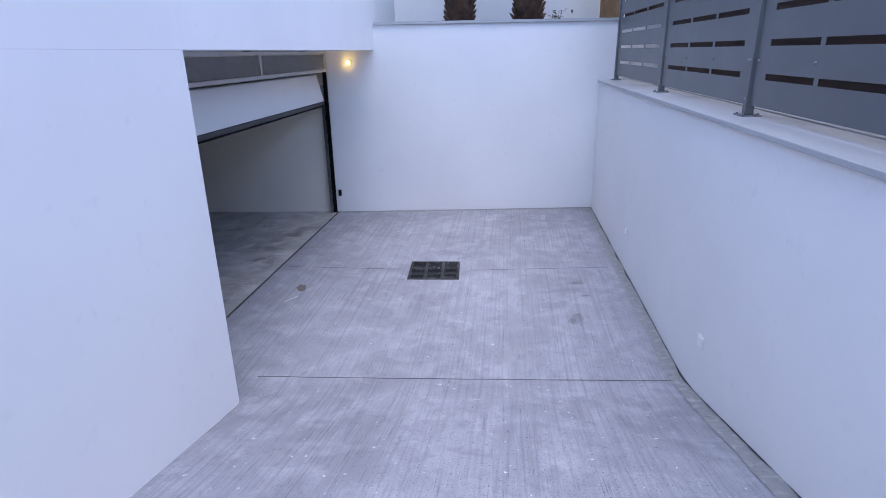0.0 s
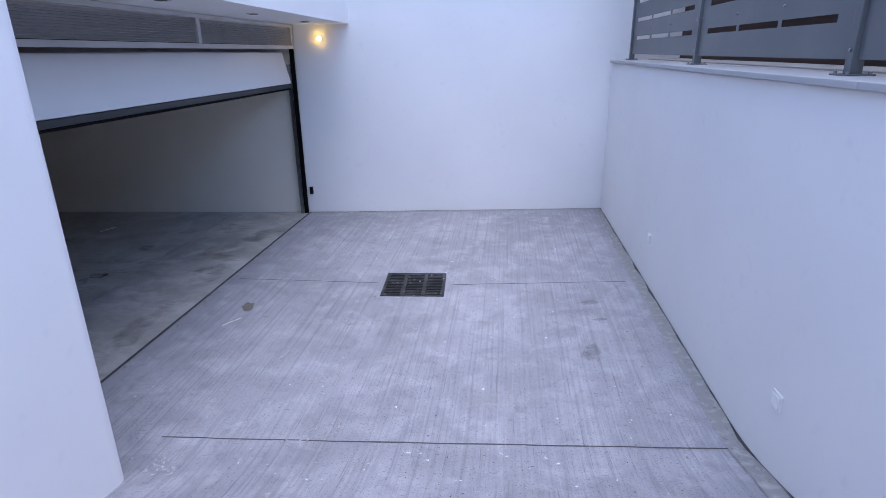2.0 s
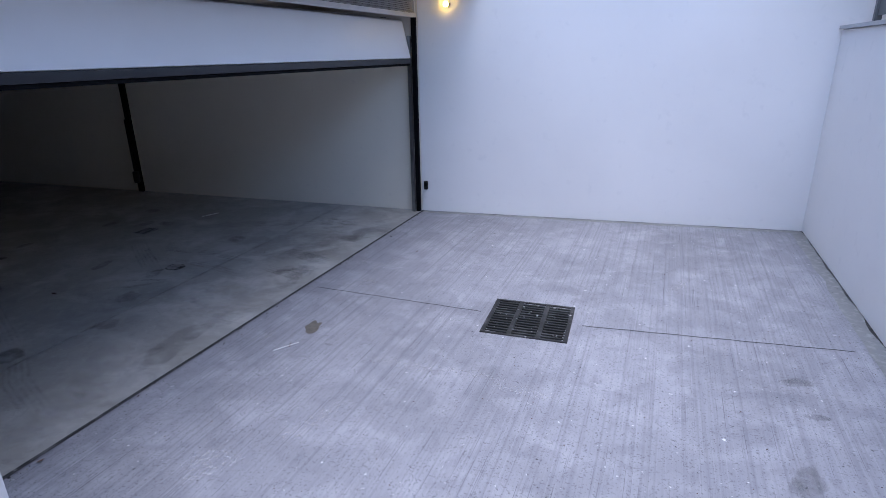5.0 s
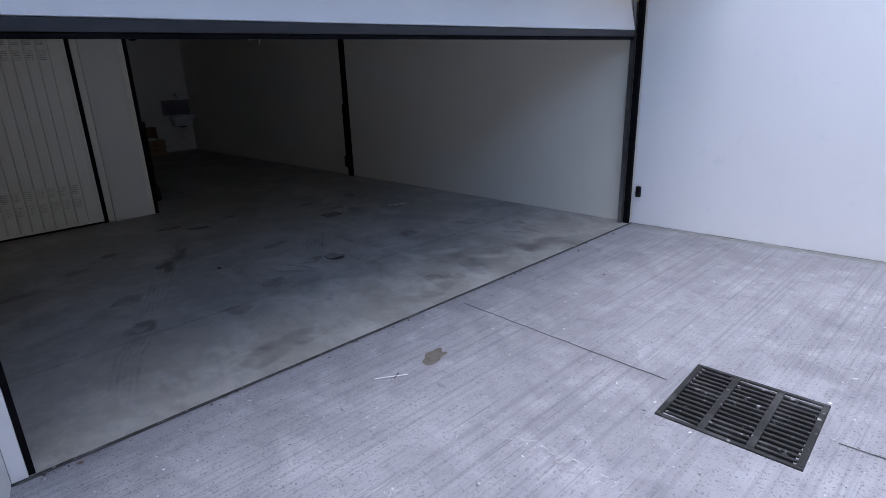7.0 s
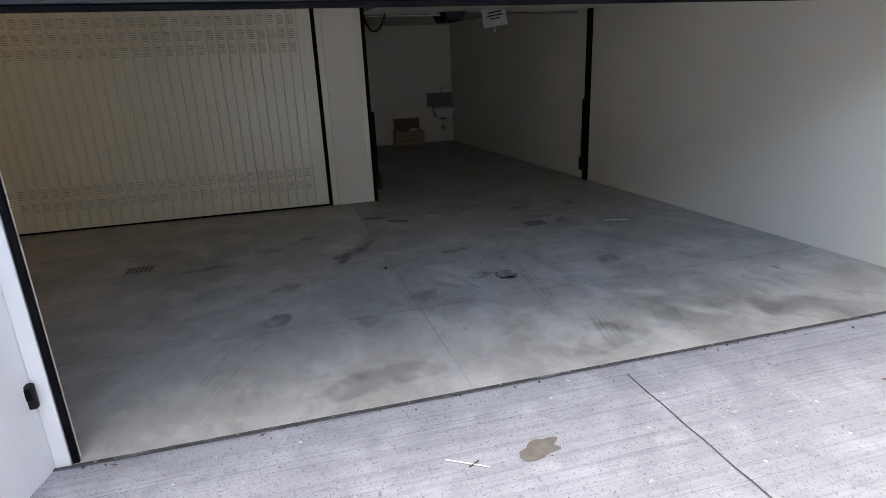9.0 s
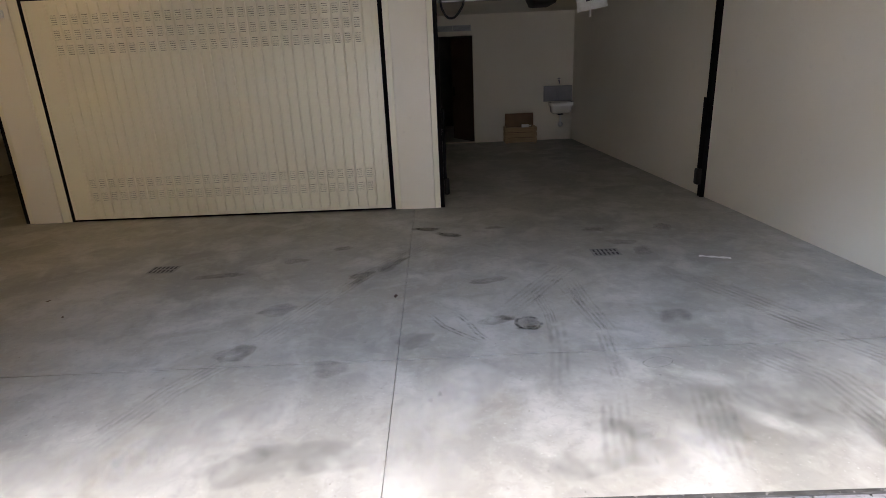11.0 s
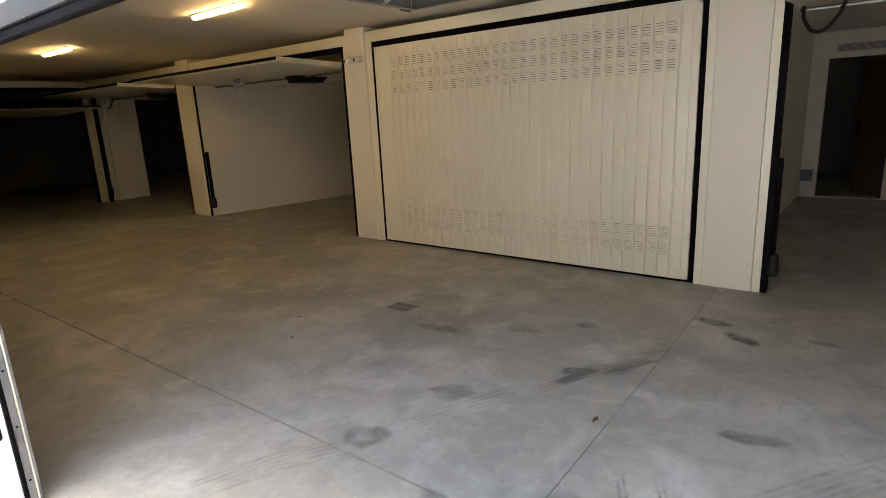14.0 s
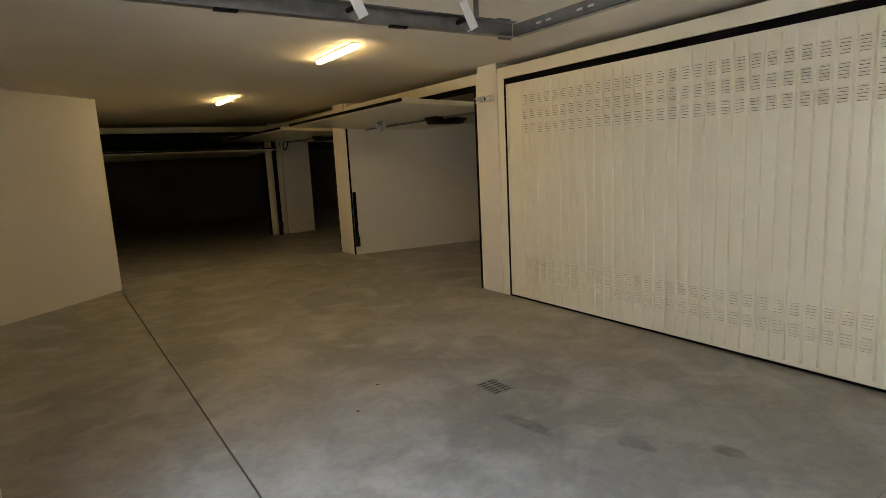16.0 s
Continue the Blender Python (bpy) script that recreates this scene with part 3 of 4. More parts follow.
def ribbon(points, width, lift, wob, on_ramp=True, seed=0):
    """A thin sheet along a plan line with an uneven inner edge."""
    bm = bmesh.new()
    prev = None
    pts = []
    for a, b in zip(points, points[1:]):
        n = max(2, int((Vector(b) - Vector(a)).length / 0.12))
        pts += [Vector(a).lerp(Vector(b), i / n) for i in range(n)]
    pts.append(Vector(points[-1]))
    for i, p in enumerate(pts):
        q, o = (pts[i + 1], p) if i + 1 < len(pts) else (p, pts[i - 1])
        d = (q - o).normalized()
        n = Vector((-d.y, d.x)) * (width + wob * noise.noise((i * 0.37, seed, 0)))
        pair = [bm.verts.new((c.x, c.y, (ramp_height(c.y, c.x) if on_ramp else 0) + lift)) for c in (p, p + n)]
        if prev:
            bm.faces.new((prev[0], pair[0], pair[1], prev[1]))
        prev = pair
    bmesh.ops.recalc_face_normals(bm, faces=bm.faces[:])
    return bm


part("edge_screed", ribbon([(EAST_NEAR, -6.0), (EAST, 10.0)], 0.12, -0.001, 0.03, seed=1), SCREED, court, "darker smooth screed along the wall")
part("edge_screed", ribbon([(EAST, 10.0), (FACADE, 9.505)], 0.09, -0.0012, 0.04, seed=2), SCREED, court, "darker smooth screed along the wall")
part("edge_screed", ribbon([(-2.35, 4.10), (-2.03, 3.955), (-1.915, 3.86), (-1.70, 0.3), (-1.40, -6.0)], -0.10, -0.0008, 0.03, seed=3), SCREED, court, "darker smooth screed along the wall")
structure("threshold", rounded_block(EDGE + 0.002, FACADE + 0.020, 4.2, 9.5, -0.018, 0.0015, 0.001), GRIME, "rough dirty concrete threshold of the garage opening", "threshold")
part("dirt_line", ribbon([(EAST_NEAR + 0.002, -6.0), (EAST + 0.002, 10.0)], 0.014, 0.0008, 0.03, seed=7), GRIME, court, "ragged dark dirt along the wall foot")
part("dirt_line", ribbon([(-2.35, 4.10), (-2.03, 3.955), (-1.915, 3.86), (-1.70, 0.3), (-1.40, -6.0)], -0.014, 0.0008, 0.03, seed=8), GRIME, court, "ragged dark dirt along the wall foot")
part("dirt_line", ribbon([(EAST, 10.0), (FACADE, 9.507)], 0.008, 0.0008, 0.024, seed=9), GRIME, court, "ragged dark dirt along the wall foot")
part("edge_line", ribbon([(FACADE + 0.030, 4.22), (FACADE + 0.030, 9.5)], 0.011, 0.0016, 0.016, False, 4), GROOVE, court, "dark open joint at the threshold")


# drain
def drain_grate():
    t = thing("drain_grate", "worn black cast-iron drain grate set in the court", "drain grate", "", Matrix.Translation((-0.762, 6.858, 0.0)) @ Matrix.Rotation(radians(3.5), 4, "Z"))
    w, d = 0.315, 0.30
    for a, b, c, e in ((-w, w, -d, -d + 0.022), (-w, w, d - 0.022, d), (-w, -w + 0.03, -d + 0.0225, d - 0.0225), (w - 0.03, w, -d + 0.0225, d - 0.0225)):
        part("border", rounded_block(a, b, c, e, -0.02, 0.006, 0.003), IRON, t)
    for x in (-0.105, 0.105):
        part("cross_rib", rounded_block(x - 0.017, x + 0.017, -d + 0.0225, d - 0.0225, -0.02, 0.0055, 0.003), IRON, t)
    n = 14
    for i in range(1, n):
        y = -d + 0.011 + i * (2 * d - 0.022) / n
        for a, b in ((-w + 0.0305, -0.1225), (-0.0875, 0.0875), (0.1225, w - 0.0305)):
            part("bar", rounded_block(a, b, y - 0.0085, y + 0.0085, -0.02, 0.005, 0.003), IRON, t)
    return t


drain_grate()
# pit under the drain, coloured near-black for the shade inside it
bm = bmesh.new()
block(bm, HOLE[0] - 0.02, HOLE[1] + 0.02, HOLE[2] - 0.02, HOLE[3] + 0.02, -0.4, -0.38)
for x0, x1, y0, y1 in ((HOLE[0] - 0.04, HOLE[0], HOLE[2], HOLE[3]), (HOLE[1], HOLE[1] + 0.04, HOLE[2], HOLE[3]), (HOLE[0], HOLE[1], HOLE[2] - 0.04, HOLE[2]), (HOLE[0], HOLE[1], HOLE[3], HOLE[3] + 0.04)):
    block(bm, x0, x1, y0, y1, -0.4, -0.006)
part("drain_pit", bm, VOID_SHADE, court, "pit under the grate with its shade painted near-black")


def floor_grate(x, y):
    t = thing("floor_grate", "small dark slotted floor drain flush with the garage floor", "floor drain", "small floor drains", Matrix.Translation((x, y, 0)))
    part("plate", rounded_block(-0.09, 0.09, -0.115, 0.115, -0.01, 0.002, 0.002), SCREED, t)
    for r in (-0.04, 0.04):
        for k in range(6):
            part("slot", rounded_block(r - 0.03, r + 0.03, -0.095 + k * 0.035, -0.08 + k * 0.035, 0.0, 0.0035, 0.001), GROOVE, t, "dark slot")


floor_grate(-5.525, 7.64)
floor_grate(-5.508, 3.96)


# photocells, wall lights, spotlight pair
def photocell(x, y, z, turn):
    t = thing("photocell", "small black gate photocell box on the wall", "photocell", "photocells", pose(x, y, z, 0, 0, turn))
    part("body", rounded_block(0, 0.035, -0.026, 0.026, -0.055, 0.055, 0.010), BLACK_PLASTIC, t, "", True)
    part("lens", rounded_block(0.0352, 0.038, -0.018, 0.018, -0.01, 0.04, 0.001), RUBBER_AND_SHADE, t, "glossy dark lens")


photocell(FACADE + 0.006, 4.20, 0.362, 0)
photocell(-2.73, 9.521, 0.335, -84)


def wall_box(y, z, s):
    t = thing("wall_light", "small white cover plate set in the retaining wall", "wall light", "wall lights", SWING @ Matrix.Translation((EAST, y, z + 0.02)))
    part("plate", rounded_block(-0.014, 0.0, -s, s, -s, s, 0.004), WHITE_PLASTIC, t)
    part("face", rounded_block(-0.018, -0.0141, -s * 0.72, s * 0.72, -s * 0.72, s * 0.72, 0.001), PAPER, t)


wall_box(4.30, 0.485, 0.05)
wall_box(7.12, 0.467, 0.04)

for y in (1.72, 1.89):
    t = thing("ceiling_spot", "small white sensor spot on the pier", "sensor", "pier sensors", Matrix.Translation((DOORS + 0.012, y, 2.20)))
    part("base", rounded_block(0, 0.025, -0.038, 0.038, -0.038, 0.038, 0.01), WHITE_PLASTIC, t)
    bm = bmesh.new()
    rod(bm, (0.015, 0, 0), (0.085, -0.02, -0.012), 0.03, 14)
    part("head", bm, WHITE_PLASTIC, t, "", True)
    bm = bmesh.new()
    rod(bm, (0.0855, -0.02, -0.012), (0.088, -0.0207, -0.0125), 0.02, 14)
    part("lens", bm, BLACK_PLASTIC, t, "dark lens")

# ---- fence on the retaining wall ----
cop = tagged(new("coping_east"), "grey stone coping on the retaining wall", "coping", kind="structure")
cop.matrix_world = SWING
for k in range(9):
    y1 = 10.0 - k * 1.95
    bm = rounded_block(EAST - 0.035, 2.06, y1 - 1.946, y1, 2.106, 2.14, 0.004)
    part("coping_slab", bm, COPING, cop)
FX = 1.80


fence = thing("fence", "anthracite metal fence of slotted panels between bolted posts", "fence", "", SWING)


def fence_post(y):
    at = Matrix.Translation((FX, y, 2.14))
    post = part("post", rounded_block(-0.03, 0.03, -0.03, 0.03, 0.008, 1.75, 0.004, at), FENCE, fence)
    part("foot_plate", rounded_block(-0.07, 0.07, -0.075, 0.075, 0.0, 0.008, 0.002, at), FENCE, post)
    for a in (-0.052, 0.052):
        for b in (-0.055, 0.055):
            bm = bmesh.new()
            rod(bm, (FX + a, y + b, 2.148), (FX + a, y + b, 2.16), 0.009, 6)
            part("bolt", bm, STEEL, post, "zinc bolt")
    for z in (2.26, 2.525, 3.04):
        bm = bmesh.new()
        rod(bm, (FX - 0.03, y, z), (FX - 0.036, y, z), 0.009, 10)
        part("rivet", bm, STEEL, post, "zinc rivet")


def fence_panel(y0, y1, z0=2.215, z1=3.86):
    """A sheet with rows of long slots: built as bars and ties, so that the slots are open."""
    rows_z = [2.414 + 0.217 * i for i in range(7)]
    slot_h, gap, edge = 0.042, 0.05, 0.18
    width = (y1 - y0 - 2 * edge - 2 * gap) / 3
    bm = bmesh.new()
    low = z0
    for z in rows_z + [None]:
        top = z1 if z is None else z - slot_h / 2
        block(bm, FX - 0.008, FX - 0.005, y0, y1, low, top)
        if z is not None:
            for a, b in ((y0, y0 + edge), (y0 + edge + width, y0 + edge + width + gap), (y0 + edge + 2 * width + gap, y0 + edge + 2 * width + 2 * gap), (y1 - edge, y1)):
                block(bm, FX - 0.008, FX - 0.005, a, b, top, z + slot_h / 2)
            low = z + slot_h / 2
    sheet = part("panel", bm, FENCE, fence)
    for z in (2.515, 3.02, 3.55):
        part("rail", rounded_block(FX - 0.0045, FX + 0.03, y0, y1, z - 0.02, z + 0.02, 0.003), FENCE, sheet)
        for k in range(4):
            bm = bmesh.new()
            y = y0 + 0.05 + (y1 - y0 - 0.1) * k / 3
            bmesh.ops.create_uvsphere(bm, u_segments=10, v_segments=6, radius=0.011, matrix=Matrix.Translation((FX - 0.008, y, z)))
            part("rivet", bm, STEEL, sheet, "zinc rivet", True)


posts = [9.86, 7.10, 4.68, 2.26, -0.16, -2.58]
for y in posts:
    fence_post(y)
for a, b in zip(posts, posts[1:]):
    fence_panel(b + 0.035, a - 0.035)

# ---- behind the walls ----
REED = material("reed_canes", (0.35, 0.2, 0.09), 0.8, spots=[(3, 4, 0.4, 0.7, (0.2, 0.11, 0.05), 0.9)], stretch=(14, 14, 1))
reed = thing("reed_screen", "golden brown reed screen behind the end wall", "reed screen")
bm = bmesh.new()
for i in range(130):
    y = 10.75 + i * 0.0205
    rod(bm, (1.98 + 0.006 * random.random(), y, 1.99), (1.98 + 0.01 * random.random(), y + 0.01 * random.uniform(-1, 1), 4.15 + 0.08 * random.random()), 0.0115, 5)
tagged(part("cane_weave", bm, REED, reed), kind="stuff")
for z in (2.3, 3.0, 3.7):
    bm = bmesh.new()
    rod(bm, (1.965, 10.74, z), (1.965, 13.4, z), 0.004, 6)
    part("wire", bm, STEEL, reed)
# boards are an added backdrop that keeps the fence slots dark
BOARD = material("dark_backdrop_board", (0.035, 0.022, 0.018), 0.7, spots=[(2, 5, 0.4, 0.7, (0.07, 0.03, 0.022), 0.8)], stretch=(6, 0.6, 10))
boards = thing("slot_backdrop", "added dark board backdrop behind the metal fence", "board fence")
for k in range(12):
    z = 2.0 + k * 0.182
    part("board", rounded_block(2.50 + 0.012 * (k % 2), 2.520 + 0.012 * (k % 2), -5.0, 13.45, z, z + 0.186, 0.003), BOARD, boards)
structure("paving_strip", rounded_block(2.063, 2.497, -9, 13.4, 1.98, 2.132, 0.004), COPING, "pale paving strip behind the metal fence", "paving")
for k in range(8):
    part("board_post", rounded_block(2.53, 2.61, -5 + 2.5 * k, -4.92 + 2.5 * k, 1.98, 4.18, 0.004), BOARD, boards)
structure("wall_neighbour", rounded_block(-9, 14, 13.5, 13.8, 1.9, 7.5, 0.01), PLASTER, "white rendered house wall beyond the palms", "wall")

BARK = material("palm_bark", (0.12, 0.065, 0.04), 0.9, spots=[(10, 5, 0.4, 0.7, (0.05, 0.03, 0.025), 0.9), (5, 4, 0.55, 0.75, (0.25, 0.15, 0.09), 0.7)], bump=[(40, 0.5, 0.01)])
LEAF = material("palm_leaf", (0.05, 0.09, 0.03), 0.55, spots=[(4, 4, 0.4, 0.7, (0.09, 0.12, 0.05), 0.8)])


def palm(x, y, r, seed):
    rnd = random.Random(seed)
    t = thing("palm_tree", "palm tree with a shaggy brown trunk of cut leaf bases", "palm tree", "palms behind the end wall", Matrix.Translation((x, y, 1.98)))
    bm = bmesh.new()
    bmesh.ops.create_cone(bm, cap_ends=True, segments=18, radius1=r * 0.95, radius2=r * 0.8, depth=4.6, matrix=Matrix.Translation((0, 0, 2.3)))
    part("trunk", bm, BARK, t, "", True)
    bm = bmesh.new()
    for row in range(49):
        z = 0.05 + row * 0.092
        for k in range(9):
            a = (k + 0.5 * (row % 2)) / 9 * 2 * math.pi + rnd.uniform(-0.08, 0.08)
            rr = r * (0.93 - 0.035 * z)
            out = rnd.uniform(0.05, 0.10)
            w = rnd.uniform(0.05, 0.075)
            base = Matrix.Rotation(a, 4, "Z")
            pts = [(rr - 0.02, -w, z), (rr - 0.02, w, z), (rr + out * 0.5, w * 0.8, z + 0.07), (rr + out * 0.5, -w * 0.8, z + 0.07), (rr + out, w * 0.35, z + 0.14 + rnd.uniform(-0.02, 0.03)), (rr + out, -w * 0.35, z + 0.15), (rr - 0.01, 0, z + 0.1)]
            v = [bm.verts.new(base @ Vector(p)) for p in pts]
            for f in ((0, 1, 2, 3), (3, 2, 4, 5), (1, 0, 6), (2, 1, 6), (4, 2, 6), (5, 4, 6), (3, 5, 6), (0, 3, 6)):
                bm.faces.new([v[i] for i in f])
    tagged(part("leaf_bases", bm, BARK, t, "pointed brown leaf stubs"), kind="stuff")
    bm = bmesh.new()
    for k in range(26):
        a = k * 2.399
        up = 0.9 - 1.2 * k / 26
        spine = [Vector((math.cos(a) * d, math.sin(a) * d, 4.6 + up * d - 0.28 * d * d)) for d in (0.1, 0.5, 0.9, 1.3, 1.7, 2.1)]
        side = Vector((-math.sin(a), math.cos(a), 0))
        for p, q in zip(spine, spine[1:]):
            for s in (-1, 1):
                for f in (0.0, 0.33, 0.66):
                    b = p.lerp(q, f)
                    tip = b + side * s * 0.42 + (q - p) * 0.6 - Vector((0, 0, 0.12))
                    v = [bm.verts.new(c) for c in (b, b + (q - p) * 0.12, tip)]
                    bm.faces.new(v)
    tagged(part("crown", bm, LEAF, t, "green feather leaves"), kind="stuff")


palm(-0.767, 11.0, 0.25, 3)
palm(0.426, 11.0, 0.25, 8)
plant = thing("garden_plant", "small green plant growing beside the palms", "plant", "", Matrix.Translation((0.93, 11.05, 1.99)))
bm = bmesh.new()
for k in range(5):
    rod(bm, (0, 0, 0), (0.12 * math.cos(k * 1.3), 0.1 * math.sin(k * 1.3), 1.0 + 0.06 * k), 0.006, 6)
part("stems", bm, LEAF, plant)
bm = bmesh.new()
for k in range(60):
    c = Vector((random.gauss(0, 0.1), random.gauss(0, 0.1), 0.75 + random.random() * 0.5))
    m = Matrix.Translation(c) @ Euler((random.uniform(-1, 1), random.uniform(-1, 1), random.uniform(0, 6.3))).to_matrix().to_4x4()
    v = [bm.verts.new(m @ Vector(p)) for p in ((0, -0.05, 0), (0.018, 0, 0.008), (0, 0.05, 0), (-0.018, 0, 0.008))]
    bm.faces.new(v)
tagged(part("leaves", bm, LEAF, plant), kind="stuff")

# ---- inside box A ----
structure("ceiling_boxes", rounded_block(BACK, DOORS - 0.35, -12.2, 9.4, 2.40, CEIL - 0.001, 0.002), PAINT, "lower painted ceiling of the boxes", "ceiling")
structure("door_frame", (lambda bm: (block(bm, BACK - 0.02, BACK + 0.015, DOOR_Y0 - 0.06, DOOR_Y0, 0, DOOR_Z + 0.06), block(bm, BACK - 0.02, BACK + 0.015, DOOR_Y1, DOOR_Y1 + 0.06, 0, DOOR_Z + 0.06),
          block(bm, BACK - 0.02, BACK + 0.015, DOOR_Y0, DOOR_Y1, DOOR_Z, DOOR_Z + 0.06), block(bm, BACK - 0.1, BACK + 0.005, DOOR_Y0, DOOR_Y1, 0, 0.012), bm)[-1])(bmesh.new()), PAINT, "pale frame of the inner doorway", "door frame")
WOOD = material("brown_door_wood", (0.12, 0.075, 0.05), 0.5, spots=[(3, 5, 0.4, 0.7, (0.1, 0.055, 0.035), 0.8)], stretch=(8, 8, 0.6))
PINE = material("rough_pine", (0.45, 0.33, 0.19), 0.75, spots=[(3, 5, 0.4, 0.7, (0.33, 0.22, 0.12), 0.8)], stretch=(2, 1, 14))
CARD = material("brown_cardboard", (0.25, 0.16, 0.095), 0.85, spots=[(6, 4, 0.4, 0.7, (0.2, 0.125, 0.07), 0.7)])
CERAMIC = material("white_ceramic", (0.78, 0.78, 0.77), 0.15, spots=[(2, 3, 0.4, 0.7, (0.72, 0.72, 0.71), 0.5)])
TILE = material("grey_splash_tile", (0.2, 0.2, 0.21), 0.3, spots=[(5, 4, 0.4, 0.7, (0.26, 0.26, 0.27), 0.7)])

door = thing("inner_door", "brown wooden door standing ajar into a dark room", "door", "", Matrix.Translation((BACK - 0.1, DOOR_Y1 - 0.01, 0.012)) @ Matrix.Rotation(radians(-59), 4, "Z"))
part("door_leaf", rounded_block(-0.042, 0, -0.78, 0, 0, 2.0, 0.004), WOOD, door)
for x in (0.0, -0.042):
    s = 1 if x == 0 else -1
    bm = bmesh.new()
    rod(bm, (x, -0.71, 1.0), (x + s * 0.05, -0.71, 1.0), 0.009)
    rod(bm, (x + s * 0.05, -0.72, 1.0), (x + s * 0.05, -0.60, 1.0), 0.009)
    block(bm, min(x, x + s * 0.006), max(x, x + s * 0.006), -0.735, -0.685, 0.88, 1.06)
    part("handle", bm, BLACK_PLASTIC, door, "black lever handle")

vent = thing("wall_vent", "long grey vent grille above the inner door", "vent", "", Matrix.Translation((BACK, 6.55, 2.165)))
part("vent_frame", rounded_block(0, 0.012, -0.35, 0.35, -0.055, 0.055, 0.003), GREY_METAL, vent)
for k in range(2):
    for i in range(6):
        a = -0.33 + k * 0.34
        part("slat", rounded_block(0.0121, 0.016, a, a + 0.32, -0.043 + i * 0.015, -0.034 + i * 0.015, 0.001), TILE, vent)

basin = thing("wash_basin", "white ceramic utility basin hung on the back wall", "wash basin", "", Matrix.Translation((BACK, 8.60, 0.74)))
bm = bmesh.new()
n = 24
rings = [(0.0, 0.225, 0.36, 0.0), (0.0, 0.225, 0.36, -0.06), (0.0, 0.205, 0.33, -0.075), (0.0, 0.185, 0.29, -0.19), (0.0, 0.15, 0.25, -0.215)]
inner = [(0.0, 0.20, 0.33, 0.0), (-0.02, 0.17, 0.28, -0.15), (-0.05, 0.05, 0.2, -0.17)]
def loop(r):
    _, w, d, z = r
    pts = []
    for i in range(n):
        a = 2 * math.pi * i / n
        c, sn = math.cos(a), math.sin(a)
        pts.append(bm.verts.new((0.01 + d / 2 + d / 2 * math.copysign(abs(c) ** 0.35, c), w * math.copysign(abs(sn) ** 0.35, sn), z)))
    return pts
outs, ins = [loop(r) for r in rings], [loop(r) for r in inner]
for chain in (outs, ins):
    for a, b in zip(chain, chain[1:]):
        for i in range(n):
            bm.faces.new((a[i], a[(i + 1) % n], b[(i + 1) % n], b[i]))
for i in range(n):
    bm.faces.new((outs[0][i], ins[0][i], ins[0][(i + 1) % n], outs[0][(i + 1) % n]))
bm.faces.new(outs[-1]), bm.faces.new(ins[-1])
bmesh.ops.recalc_face_normals(bm, faces=bm.faces[:])
part("bowl", bm, CERAMIC, basin, "", True)
bm = bmesh.new()
rod(bm, (0.16, 0, -0.215), (0.16, 0, -0.40), 0.018)
rod(bm, (0.16, 0, -0.45), (0.0, 0, -0.45), 0.018)
bmesh.ops.create_uvsphere(bm, u_segments=14, v_segments=8, radius=0.05, matrix=Matrix.Translation((0.16, 0, -0.43)))
part("trap", bm, WHITE_PLASTIC, basin, "white waste trap", True)
part("bracket", rounded_block(0.0, 0.2, -0.05, 0.05, -0.245, -0.216, 0.004), BLACK_PLASTIC, basin)
splash = thing("splashback", "grey tiled splashback above the basin", "splashback", "", Matrix.Translation((BACK, 8.57, 0.0)))
for k in range(2):
    part("tile", rounded_block(0, 0.01, -0.28 + k * 0.28, -0.002 + k * 0.28, 0.745, 1.04, 0.002), TILE, splash)
tap = thing("wall_tap", "small chrome tap on the wall above the basin", "tap", "", Matrix.Translation((BACK, 8.58, 1.13)))
bm = bmesh.new()
rod(bm, (0, 0, 0), (0.09, 0, 0), 0.014)
rod(bm, (0.08, 0, 0), (0.11, 0, -0.05), 0.011)
part("spout", bm, STEEL, tap)
bm = bmesh.new()
rod(bm, (0.05, 0, 0.01), (0.05, 0, 0.045), 0.008)
rod(bm, (0.05, -0.03, 0.047), (0.05, 0.03, 0.047), 0.007)
part("lever", bm, STEEL, tap)

meter = thing("wall_box", "small grey box low on the back wall", "electrical box", "", Matrix.Translation((BACK, 5.98, 0.335)))
part("body", rounded_block(0, 0.06, -0.075, 0.09, -0.09, 0.09, 0.006), GREY_METAL, meter)
part("lid", rounded_block(0.0605, 0.068, -0.068, 0.083, -0.083, 0.083, 0.004), TILE, meter)


